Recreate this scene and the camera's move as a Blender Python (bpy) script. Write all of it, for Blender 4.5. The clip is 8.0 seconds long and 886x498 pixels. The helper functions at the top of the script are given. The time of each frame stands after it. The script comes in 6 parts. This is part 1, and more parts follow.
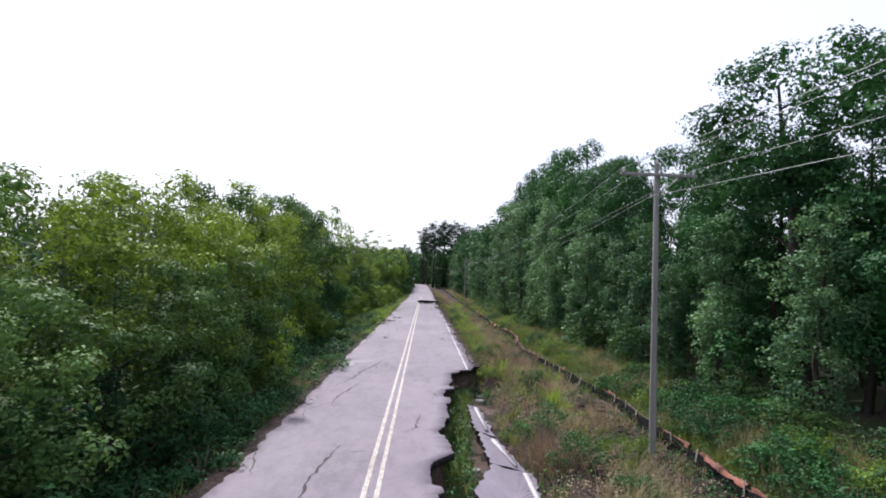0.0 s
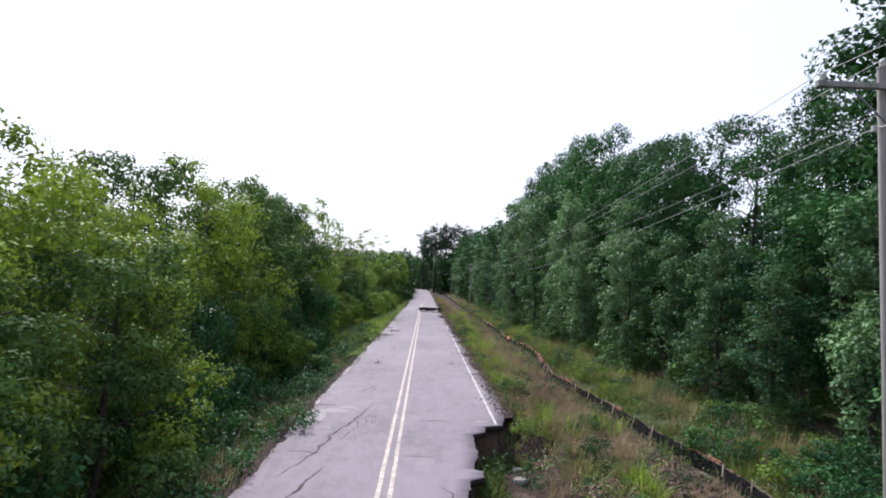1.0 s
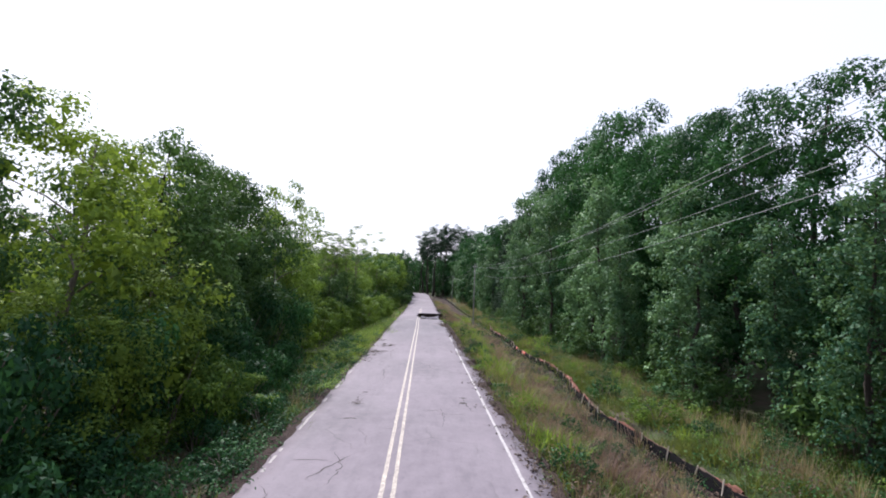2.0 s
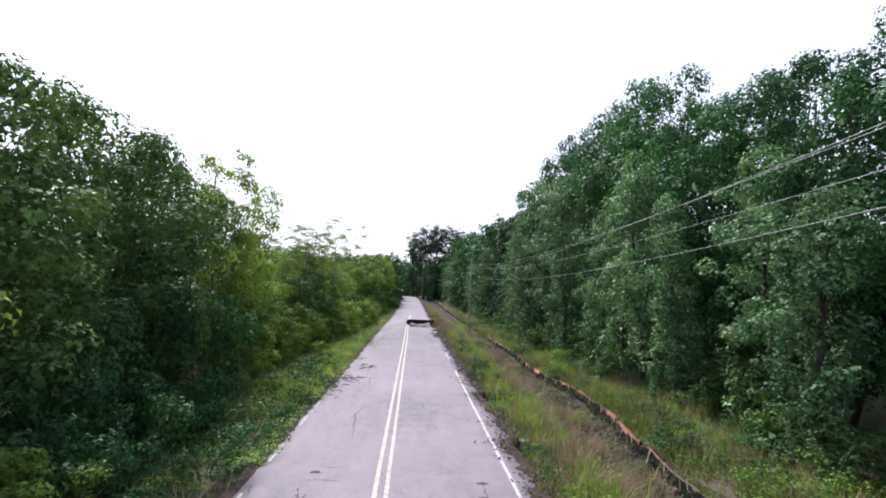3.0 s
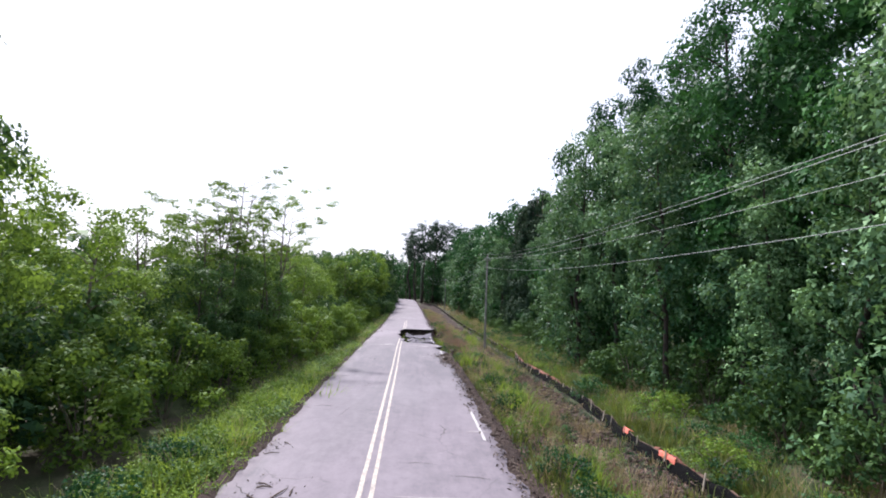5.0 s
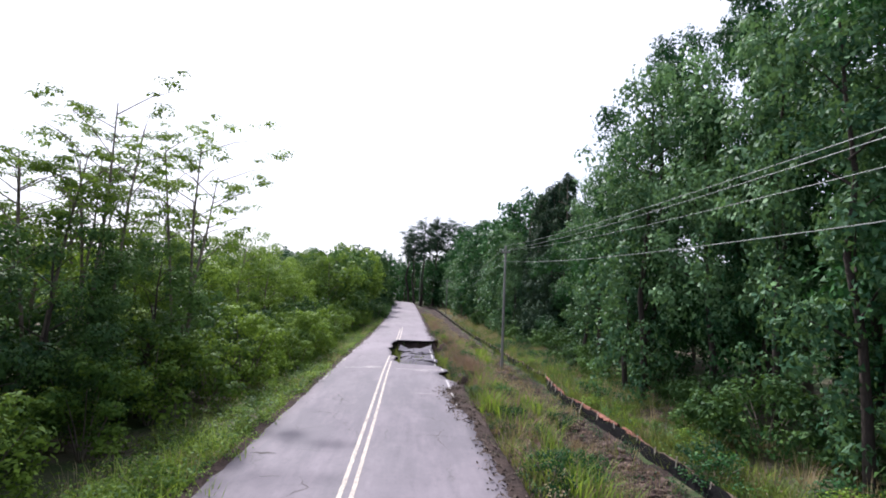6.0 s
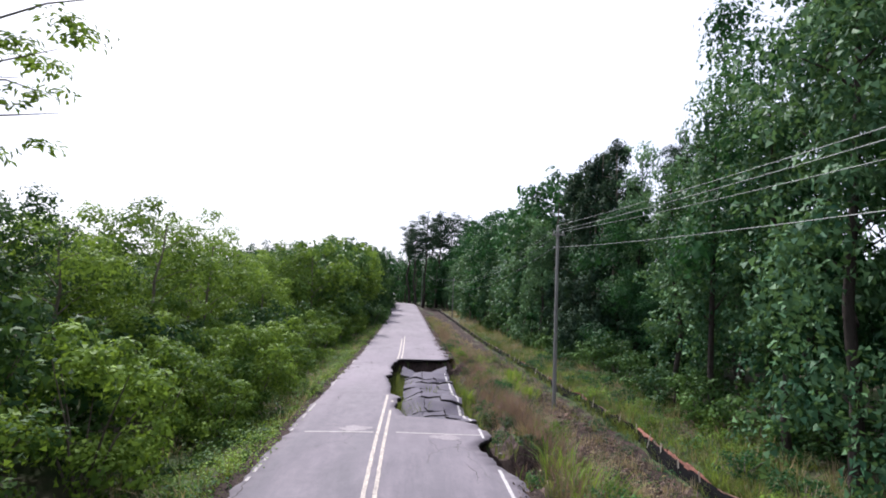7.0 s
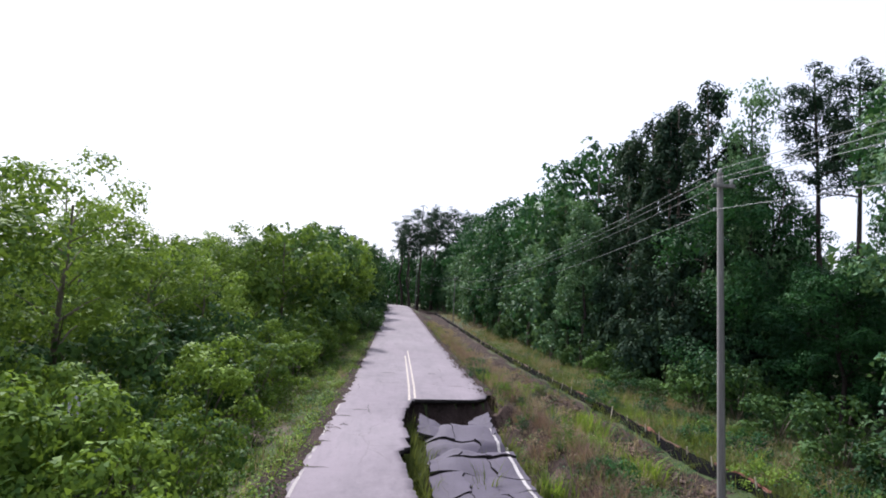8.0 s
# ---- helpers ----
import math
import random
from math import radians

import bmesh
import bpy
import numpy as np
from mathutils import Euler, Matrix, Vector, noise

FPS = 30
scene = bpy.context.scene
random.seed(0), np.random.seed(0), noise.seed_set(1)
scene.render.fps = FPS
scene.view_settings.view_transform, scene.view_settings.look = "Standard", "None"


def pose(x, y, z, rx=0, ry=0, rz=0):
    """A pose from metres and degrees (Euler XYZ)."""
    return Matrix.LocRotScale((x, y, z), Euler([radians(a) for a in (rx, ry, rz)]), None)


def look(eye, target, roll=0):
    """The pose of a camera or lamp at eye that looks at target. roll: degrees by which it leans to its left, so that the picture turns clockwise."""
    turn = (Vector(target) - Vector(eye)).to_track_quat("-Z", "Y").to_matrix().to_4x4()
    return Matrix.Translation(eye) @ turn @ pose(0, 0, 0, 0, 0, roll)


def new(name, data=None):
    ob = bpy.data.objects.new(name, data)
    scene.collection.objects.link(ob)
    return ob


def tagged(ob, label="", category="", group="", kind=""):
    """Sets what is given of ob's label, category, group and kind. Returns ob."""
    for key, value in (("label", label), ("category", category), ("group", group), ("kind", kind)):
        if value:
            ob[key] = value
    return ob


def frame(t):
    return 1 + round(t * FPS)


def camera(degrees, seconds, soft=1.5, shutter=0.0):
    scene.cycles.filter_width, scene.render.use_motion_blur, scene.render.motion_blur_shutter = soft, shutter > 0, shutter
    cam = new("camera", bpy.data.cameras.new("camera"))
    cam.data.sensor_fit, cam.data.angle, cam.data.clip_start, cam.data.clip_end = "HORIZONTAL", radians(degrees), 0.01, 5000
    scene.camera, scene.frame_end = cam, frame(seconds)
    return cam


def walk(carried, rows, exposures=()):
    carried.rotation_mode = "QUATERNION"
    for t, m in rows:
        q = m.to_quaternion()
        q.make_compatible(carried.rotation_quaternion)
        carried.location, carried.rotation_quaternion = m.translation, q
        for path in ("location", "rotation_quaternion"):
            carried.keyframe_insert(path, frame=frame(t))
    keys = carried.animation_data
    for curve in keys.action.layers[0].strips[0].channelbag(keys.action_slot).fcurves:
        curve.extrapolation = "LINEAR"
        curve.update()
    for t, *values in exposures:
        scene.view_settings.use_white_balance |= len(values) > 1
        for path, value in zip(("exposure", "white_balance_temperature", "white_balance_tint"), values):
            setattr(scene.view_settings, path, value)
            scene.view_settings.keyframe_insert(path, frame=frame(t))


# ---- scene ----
cam = camera(79.5, 8.0, 1.85)
PATH = [
    (0, (-0.125, 0.499, 4.072), (-0.064, 2.494, 4.192), 2.3),
    (0.5, (-0.228, 4.632, 4.129), (-0.168, 6.627, 4.26), 2.2),
    (1, (-0.327, 8.927, 4.213), (-0.268, 10.921, 4.35), 2.1),
    (1.5, (-0.367, 13.276, 4.231), (-0.312, 15.27, 4.376), 2.1),
    (1.7, (-0.388, 15.015, 4.238), (-0.335, 17.009, 4.385), 2.2),
    (2.8, (-0.47, 24.651, 4.374), (-0.37, 26.642, 4.533), 2.3),
    (3, (-0.483, 26.416, 4.366), (-0.382, 28.406, 4.528), 2.2),
    (3.5, (-0.485, 30.882, 4.255), (-0.382, 32.872, 4.422), 2.3),
    (4, (-0.409, 35.503, 4.161), (-0.307, 37.493, 4.331), 2.3),
    (4.5, (-0.373, 40.506, 4.103), (-0.269, 42.495, 4.276), 2.2),
    (4.7, (-0.358, 42.741, 4.114), (-0.25, 44.731, 4.287), 2.1),
    (5.8, (0.044, 56.38, 4.068), (0.151, 58.369, 4.248), 2.6),
    (6, (0.063, 59.0, 4.079), (0.171, 60.988, 4.262), 2.6),
    (6.5, (-0.025, 65.663, 4.169), (0.083, 67.651, 4.352), 2.6),
    (7, (-0.41, 72.444, 4.253), (-0.301, 74.433, 4.436), 2.4),
    (7.5, (-1.049, 79.325, 4.259), (-0.94, 81.314, 4.444), 2.5),
    (8, (-1.779, 86.032, 4.28), (-1.627, 88.017, 4.469), 2.6),
]
walk(cam, [(t, look(eye, target, roll)) for t, eye, target, roll in PATH], ((0, 0.5, 5780, 16), (1.5, 0.48, 5780, 16), (2.7, 0.64, 5780, 16), (4.5, 0.76, 5780, 16), (6.5, 0.68, 5780, 16), (8, 0.56, 5780, 16)))

# ---- light, sky and exposure ----
SUN_UP, SUN_TURN = 48.0, -26.0          # degrees above the horizon; degrees to the right of the road's line ahead
world = bpy.data.worlds.new("sky")
scene.world = world
world.use_nodes = True
wn, wl = world.node_tree.nodes, world.node_tree.links
wn.clear()
sky = wn.new("ShaderNodeTexSky")
sky.sky_type, sky.sun_disc = "NISHITA", False
sky.sun_elevation, sky.sun_rotation = radians(SUN_UP), radians(SUN_TURN)
sky.air_density, sky.dust_density, sky.ozone_density = 1.0, 4.0, 1.0
# thin bright cloud over the whole sky: the blue is mixed towards white
cloud = wn.new("ShaderNodeMix")
cloud.data_type = "RGBA"
cloud.inputs[0].default_value = 0.6
cloud.inputs[7].default_value = (9.6, 9.5, 9.7, 1)
wl.new(sky.outputs[0], cloud.inputs[6])
background = wn.new("ShaderNodeBackground")
background.inputs[1].default_value = 0.107
wl.new(cloud.outputs[2], background.inputs[0])
wout = wn.new("ShaderNodeOutputWorld")
wl.new(background.outputs[0], wout.inputs[0])

sun = new("sun", bpy.data.lights.new("sun", "SUN"))
sun.data.energy, sun.data.angle, sun.data.color = 5.0, radians(3), (1.0, 0.93, 0.8)
e, a = radians(SUN_UP), radians(SUN_TURN)
sun.matrix_world = look((math.sin(a) * math.cos(e) * 60, math.cos(a) * math.cos(e) * 60, math.sin(e) * 60), (0, 0, 0))


# ---- materials ----
def nodes_of(name):
    m = bpy.data.materials.new(name)
    m.use_nodes = True
    t = m.node_tree
    t.nodes.clear()
    out = t.nodes.new("ShaderNodeOutputMaterial")
    return m, t, out


def link(t, a, b):
    t.links.new(a, b)


def noise_node(t, scale, detail=4.0, rough=0.6, coords=None, stretch=(1, 1, 1)):
    n = t.nodes.new("ShaderNodeTexNoise")
    n.inputs["Scale"].default_value, n.inputs["Detail"].default_value, n.inputs["Roughness"].default_value = scale, detail, rough
    if coords is not None:
        mp = t.nodes.new("ShaderNodeMapping")
        mp.inputs["Scale"].default_value = stretch
        link(t, coords, mp.inputs[0])
        link(t, mp.outputs[0], n.inputs["Vector"])
    return n.outputs["Fac"]


def ramp(t, fac, lo, hi, a=0.0, b=1.0):
    r = t.nodes.new("ShaderNodeMapRange")
    r.inputs[1].default_value, r.inputs[2].default_value, r.inputs[3].default_value, r.inputs[4].default_value = lo, hi, a, b
    link(t, fac, r.inputs[0])
    return r.outputs[0]


def mix(t, fac, a, b):
    n = t.nodes.new("ShaderNodeMix")
    n.data_type = "RGBA"
    for sock, v in ((n.inputs[0], fac), (n.inputs[6], a), (n.inputs[7], b)):
        if isinstance(v, (int, float)):
            sock.default_value = v
        elif isinstance(v, tuple):
            sock.default_value = (*v, 1)
        else:
            link(t, v, sock)
    return n.outputs[2]


def maths(t, op, a, b=0.0):
    n = t.nodes.new("ShaderNodeMath")
    n.operation = op
    for sock, v in ((n.inputs[0], a), (n.inputs[1], b)):
        if isinstance(v, (int, float)):
            sock.default_value = v
        else:
            link(t, v, sock)
    return n.outputs[0]


def bumped(t, height, strength, distance):
    b = t.nodes.new("ShaderNodeBump")
    b.inputs["Strength"].default_value, b.inputs["Distance"].default_value = strength, distance
    link(t, height, b.inputs["Height"])
    return b.outputs[0]


def principled(t, out, colour, rough=0.8, normal=None, metal=0.0, spec=0.5):
    p = t.nodes.new("ShaderNodeBsdfPrincipled")
    if isinstance(colour, tuple):
        p.inputs["Base Color"].default_value = (*colour, 1)
    else:
        link(t, colour, p.inputs["Base Color"])
    if isinstance(rough, (int, float)):
        p.inputs["Roughness"].default_value = rough
    else:
        link(t, rough, p.inputs["Roughness"])
    p.inputs["Metallic"].default_value = metal
    p.inputs["Specular IOR Level"].default_value = spec
    if normal is not None:
        link(t, normal, p.inputs["Normal"])
    if out is not None:
        link(t, p.outputs[0], out.inputs[0])
    return p


def leaf_material(name, dark, light, through_it=0.35, rough=0.42, spec=0.5, rare=1.0):
    """Leaf colour: varies leaf by leaf and tree by tree, lets some light through. rare: how seldom the lighter leaves
    are, which stand for sunlit tips.
    """
    m, t, out = nodes_of(name)
    geo = t.nodes.new("ShaderNodeNewGeometry")
    info = t.nodes.new("ShaderNodeObjectInfo")
    tc = t.nodes.new("ShaderNodeTexCoord")
    patch = noise_node(t, 0.55, 2.0, 0.5, tc.outputs["Object"])
    f = maths(t, "ADD", maths(t, "MULTIPLY", geo.outputs["Random Per Island"], 0.45), maths(t, "MULTIPLY", ramp(t, patch, 0.3, 0.7), 0.6))
    f = maths(t, "ADD", f, maths(t, "MULTIPLY", maths(t, "SUBTRACT", info.outputs["Random"], 0.5), 0.5))
    if rare != 1.0:
        f = maths(t, "POWER", maths(t, "MAXIMUM", f, 0.0), rare)
    col = mix(t, f, dark, light)
    p = principled(t, None, col, rough, None, 0.0, spec)
    tr = t.nodes.new("ShaderNodeBsdfTranslucent")
    warm = mix(t, 0.5, col, (light[0] * 1.5, light[1] * 1.45, light[2] * 0.8))
    link(t, warm, tr.inputs[0])
    ms = t.nodes.new("ShaderNodeMixShader")
    ms.inputs[0].default_value = through_it
    link(t, p.outputs[0], ms.inputs[1])
    link(t, tr.outputs[0], ms.inputs[2])
    link(t, ms.outputs[0], out.inputs[0])
    return m


def plain_material(name, a, b, scale, rough=0.8, bump=0.3, distance=0.02, stretch=(1, 1, 1), metal=0.0, fine=8.0, spec=0.2):
    """Two scales of variation between colours a and b, with relief."""
    m, t, out = nodes_of(name)
    tc = t.nodes.new("ShaderNodeTexCoord")
    big = noise_node(t, scale, 5.0, 0.6, tc.outputs["Object"], stretch)
    small = noise_node(t, scale * fine, 4.0, 0.7, tc.outputs["Object"], stretch)
    f = maths(t, "ADD", maths(t, "MULTIPLY", ramp(t, big, 0.3, 0.7), 0.6), maths(t, "MULTIPLY", ramp(t, small, 0.3, 0.7), 0.4))
    principled(t, out, mix(t, f, a, b), rough, bumped(t, small, bump, distance), metal, spec)
    return m


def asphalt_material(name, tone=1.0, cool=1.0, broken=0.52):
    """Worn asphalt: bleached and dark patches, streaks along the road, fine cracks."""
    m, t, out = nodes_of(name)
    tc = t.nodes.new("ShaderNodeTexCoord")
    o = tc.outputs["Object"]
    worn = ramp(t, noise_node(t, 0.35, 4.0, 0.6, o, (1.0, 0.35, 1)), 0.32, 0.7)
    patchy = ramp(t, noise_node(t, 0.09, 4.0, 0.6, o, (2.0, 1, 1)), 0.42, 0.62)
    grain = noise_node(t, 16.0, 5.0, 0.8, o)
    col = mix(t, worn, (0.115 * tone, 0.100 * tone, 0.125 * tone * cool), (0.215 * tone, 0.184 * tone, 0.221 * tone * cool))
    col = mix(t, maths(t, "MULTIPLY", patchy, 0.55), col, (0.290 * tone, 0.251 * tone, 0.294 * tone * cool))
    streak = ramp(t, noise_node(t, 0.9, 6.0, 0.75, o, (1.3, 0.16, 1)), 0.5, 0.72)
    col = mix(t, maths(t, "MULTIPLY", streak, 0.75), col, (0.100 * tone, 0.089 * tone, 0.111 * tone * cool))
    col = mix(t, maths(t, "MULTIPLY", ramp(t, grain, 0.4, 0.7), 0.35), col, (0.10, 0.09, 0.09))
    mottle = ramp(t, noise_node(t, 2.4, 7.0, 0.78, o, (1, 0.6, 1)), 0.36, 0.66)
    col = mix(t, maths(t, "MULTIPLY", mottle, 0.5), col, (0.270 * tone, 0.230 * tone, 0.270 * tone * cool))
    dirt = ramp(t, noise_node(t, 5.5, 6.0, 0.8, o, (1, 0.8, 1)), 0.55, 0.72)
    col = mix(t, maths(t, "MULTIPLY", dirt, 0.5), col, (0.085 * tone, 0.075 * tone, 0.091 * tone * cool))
    # tree shade painted over one stretch, faded at its ends and broken lengthwise
    spot = t.nodes.new("ShaderNodeSeparateXYZ")
    link(t, o, spot.inputs[0])
    along = maths(t, "ADD", spot.outputs[1], maths(t, "MULTIPLY", noise_node(t, 0.5, 4.0, 0.7, o), 6.0))
    tree_shade = maths(t, "MULTIPLY", ramp(t, along, 64.0, 78.0), ramp(t, along, 88.0, 98.0, 1.0, 0.0))
    tree_shade = maths(t, "MULTIPLY", tree_shade, ramp(t, noise_node(t, 0.6, 5.0, 0.7, o, (1.6, 0.25, 1)), 0.36, 0.56, 0.2, 0.6))
    col = mix(t, tree_shade, col, (0.085 * tone, 0.08 * tone, 0.1 * tone))
    # long cracks: the seams of a stretched cell pattern, broken up
    wob = t.nodes.new("ShaderNodeTexNoise")
    wob.inputs["Scale"].default_value, wob.inputs["Detail"].default_value = 1.3, 4.0
    link(t, o, wob.inputs["Vector"])
    sh = t.nodes.new("ShaderNodeMix")
    sh.data_type = "RGBA"
    sh.inputs[0].default_value = 0.32
    link(t, o, sh.inputs[6])
    link(t, wob.outputs["Color"], sh.inputs[7])
    mp = t.nodes.new("ShaderNodeMapping")
    mp.inputs["Scale"].default_value = (0.75, 0.42, 1.0)
    link(t, sh.outputs[2], mp.inputs[0])
    vor = t.nodes.new("ShaderNodeTexVoronoi")
    vor.feature = "DISTANCE_TO_EDGE"
    vor.inputs["Scale"].default_value = 1.0
    link(t, mp.outputs[0], vor.inputs["Vector"])
    crack = maths(t, "SUBTRACT", 1.0, ramp(t, vor.outputs["Distance"], 0.0, 0.012))
    where = ramp(t, noise_node(t, 0.28, 3.0, 0.6, o), broken, broken + 0.1)
    crack = maths(t, "MULTIPLY", crack, where)
    col = mix(t, maths(t, "MULTIPLY", crack, 0.5), col, (0.05, 0.045, 0.045))
    hgt = maths(t, "SUBTRACT", maths(t, "MULTIPLY", grain, 0.3), crack)
    principled(t, out, col, ramp(t, worn, 0.0, 1.0, 0.74, 0.86), bumped(t, hgt, 0.5, 0.012), 0.0, 0.3)
    return m


def paint_material(name, paint, road, wear=0.5):
    m, t, out = nodes_of(name)
    tc = t.nodes.new("ShaderNodeTexCoord")
    o = tc.outputs["Object"]
    chips = ramp(t, noise_node(t, 14.0, 5.0, 0.75, o, (1, 0.6, 1)), wear - 0.1, wear + 0.12)
    gone = ramp(t, noise_node(t, 0.8, 5.0, 0.75, o, (2.0, 1, 1)), 0.48, 0.66)
    f = maths(t, "MAXIMUM", maths(t, "MULTIPLY", chips, 0.7), maths(t, "MULTIPLY", gone, 0.85))
    tone = mix(t, noise_node(t, 3.0, 3.0, 0.6, o), paint, tuple(c * 0.8 for c in paint))
    principled(t, out, mix(t, f, tone, road), 0.7, None, 0.0, 0.3)
    return m


def ground_material():
    m, t, out = nodes_of("weedy_soil")
    tc = t.nodes.new("ShaderNodeTexCoord")
    o = tc.outputs["Object"]
    big = noise_node(t, 0.22, 5.0, 0.65, o)
    mid = noise_node(t, 1.7, 5.0, 0.65, o)
    fine = noise_node(t, 14.0, 4.0, 0.7, o)
    soil = mix(t, ramp(t, mid, 0.3, 0.7), (0.05, 0.037, 0.03), (0.125, 0.093, 0.078))
    litter = mix(t, ramp(t, fine, 0.3, 0.7), (0.03, 0.023, 0.019), (0.115, 0.088, 0.07))
    green = mix(t, ramp(t, fine, 0.3, 0.7), (0.02, 0.034, 0.012), (0.06, 0.085, 0.03))
    col = mix(t, ramp(t, fine, 0.42, 0.62), soil, litter)
    col = mix(t, ramp(t, big, 0.36, 0.56), col, green)
    principled(t, out, col, 0.95, bumped(t, maths(t, "ADD", mid, maths(t, "MULTIPLY", fine, 0.4)), 0.8, 0.08), 0.0, 0.2)
    return m


M_ASPHALT = asphalt_material("weathered_asphalt", 0.78)
# fallen slabs: same asphalt, darker and bluer, with their shade in the colour
M_SLAB = asphalt_material("shaded_fallen_asphalt", 0.27, 1.3, 0.3)
M_SUNK = asphalt_material("sunken_asphalt", 0.72, 1.06, 0.4)
# broken sides: raw asphalt, taken to near-black with their shade in the colour
M_BROKEN = plain_material("shaded_broken_face", (0.012, 0.011, 0.011), (0.05, 0.045, 0.044), 5.0, 0.95, 0.9, 0.03, (1, 1, 1), 0.0, 8.0, 0.05)
M_CRACK = plain_material("open_crack", (0.025, 0.022, 0.022), (0.09, 0.078, 0.076), 6.0, 0.95, 0.5, 0.01)
M_YELLOW = paint_material("worn_yellow_paint", (0.55, 0.49, 0.42), (0.15, 0.13, 0.135), 0.45)
M_WHITE = paint_material("worn_white_paint", (0.5, 0.48, 0.48), (0.18, 0.162, 0.18), 0.48)
M_FADED = paint_material("nearly_gone_paint", (0.42, 0.39, 0.37), (0.18, 0.162, 0.18), 0.38)
M_WORN = paint_material("bleached_asphalt", (0.27, 0.24, 0.26), (0.15, 0.13, 0.145), 0.42)
M_GROUND = ground_material()
M_BARK = plain_material("grey_bark", (0.075, 0.06, 0.048), (0.2, 0.17, 0.14), 3.0, 0.9, 0.8, 0.03, (1, 1, 0.25))
M_PINEBARK = plain_material("pine_bark", (0.025, 0.02, 0.018), (0.07, 0.056, 0.05), 3.0, 0.9, 0.8, 0.03, (1, 1, 0.3))
M_POLE = plain_material("weathered_pole_wood", (0.1, 0.098, 0.092), (0.33, 0.315, 0.3), 2.0, 0.85, 0.6, 0.012, (4, 4, 0.12))
M_WIRE = plain_material("dull_aluminium_cable", (0.12, 0.13, 0.13), (0.22, 0.23, 0.23), 4.0, 0.5, 0.1, 0.002, (1, 1, 1), 0.5)
M_INSUL = plain_material("grey_porcelain", (0.32, 0.32, 0.31), (0.45, 0.45, 0.44), 6.0, 0.25, 0.05, 0.002)
M_FABRIC = plain_material("black_woven_fabric", (0.003, 0.003, 0.0035), (0.010, 0.010, 0.011), 3.0, 0.95, 0.5, 0.02, (1, 1, 3), 0.0, 8.0, 0.03)
def hem_material():
    """Sun-bleached orange, torn and muddied to brown along most of its length."""
    m, t, out = nodes_of("faded_orange_hem")
    tc = t.nodes.new("ShaderNodeTexCoord")
    o = tc.outputs["Object"]
    orange = mix(t, ramp(t, noise_node(t, 5.0, 4.0, 0.7, o), 0.3, 0.7), (0.07, 0.036, 0.03), (0.32, 0.15, 0.115))
    mud = mix(t, noise_node(t, 4.0, 4.0, 0.7, o), (0.03, 0.025, 0.022), (0.17, 0.125, 0.1))
    torn = ramp(t, noise_node(t, 0.16, 4.0, 0.6, o, (0.3, 1, 0.3)), 0.52, 0.66)
    dirt = ramp(t, noise_node(t, 2.6, 5.0, 0.75, o), 0.42, 0.6, 0.0, 0.85)
    principled(t, out, mix(t, maths(t, "MULTIPLY", torn, maths(t, "SUBTRACT", 1.0, dirt)), mud, orange), 0.9, bumped(t, noise_node(t, 9.0, 4.0, 0.7, o), 0.8, 0.03), 0.0, 0.05)
    return m


M_HEM = hem_material()
M_BLEACHED = plain_material("muddied_orange_cloth", (0.07, 0.036, 0.03), (0.32, 0.13, 0.09), 2.2, 0.85, 0.5, 0.01)
M_ORANGE = plain_material("orange_cloth", (0.45, 0.1, 0.07), (0.62, 0.19, 0.14), 5.0, 0.8, 0.4, 0.01)
M_CLAY = plain_material("red_clay", (0.035, 0.022, 0.019), (0.27, 0.125, 0.095), 2.2, 0.95, 0.9, 0.05, (1, 1, 1), 0.0, 7.0, 0.05)
M_STAKE = plain_material("raw_stake_wood", (0.36, 0.29, 0.22), (0.6, 0.54, 0.46), 4.0, 0.8, 0.3, 0.005, (2, 2, 0.3))
M_EARTH = plain_material("red_brown_earth", (0.03, 0.021, 0.019), (0.125, 0.085, 0.072), 1.6, 0.95, 0.9, 0.06)
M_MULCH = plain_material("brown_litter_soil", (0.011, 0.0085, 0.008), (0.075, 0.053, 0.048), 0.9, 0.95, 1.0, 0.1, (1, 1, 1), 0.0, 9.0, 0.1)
M_STONE = plain_material("grey_rubble", (0.12, 0.11, 0.11), (0.3, 0.28, 0.27), 5.0, 0.85, 0.6, 0.02)
M_TWIG = plain_material("dead_twig", (0.04, 0.03, 0.026), (0.15, 0.115, 0.095), 6.0, 0.9, 0.4, 0.005)
# siding: blue-grey, darkened with the shrubs' shade in its colour
M_SIDING = plain_material("shaded_blue_grey_siding", (0.05, 0.065, 0.075), (0.1, 0.125, 0.14), 1.2, 0.7, 0.2, 0.01)
M_ROOF = plain_material("dark_shingle", (0.03, 0.036, 0.042), (0.075, 0.085, 0.1), 3.0, 0.85, 0.5, 0.02)

# recess shade put into the wood's leaf tone, sunlight into the vine's
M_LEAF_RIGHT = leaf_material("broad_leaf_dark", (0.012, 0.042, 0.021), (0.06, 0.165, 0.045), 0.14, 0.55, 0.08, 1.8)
M_LEAF_VINE = leaf_material("vine_leaf", (0.018, 0.064, 0.034), (0.18, 0.31, 0.135), 0.16, 0.55, 0.1, 1.9)
M_LEAF_LEFT = leaf_material("broad_leaf_bright", (0.034, 0.076, 0.018), (0.235, 0.33, 0.046), 0.22, 0.6, 0.08, 1.4)
M_LEAF_MID = leaf_material("broad_leaf_fresh", (0.028, 0.074, 0.02), (0.23, 0.34, 0.056), 0.26, 0.6, 0.08, 1.5)
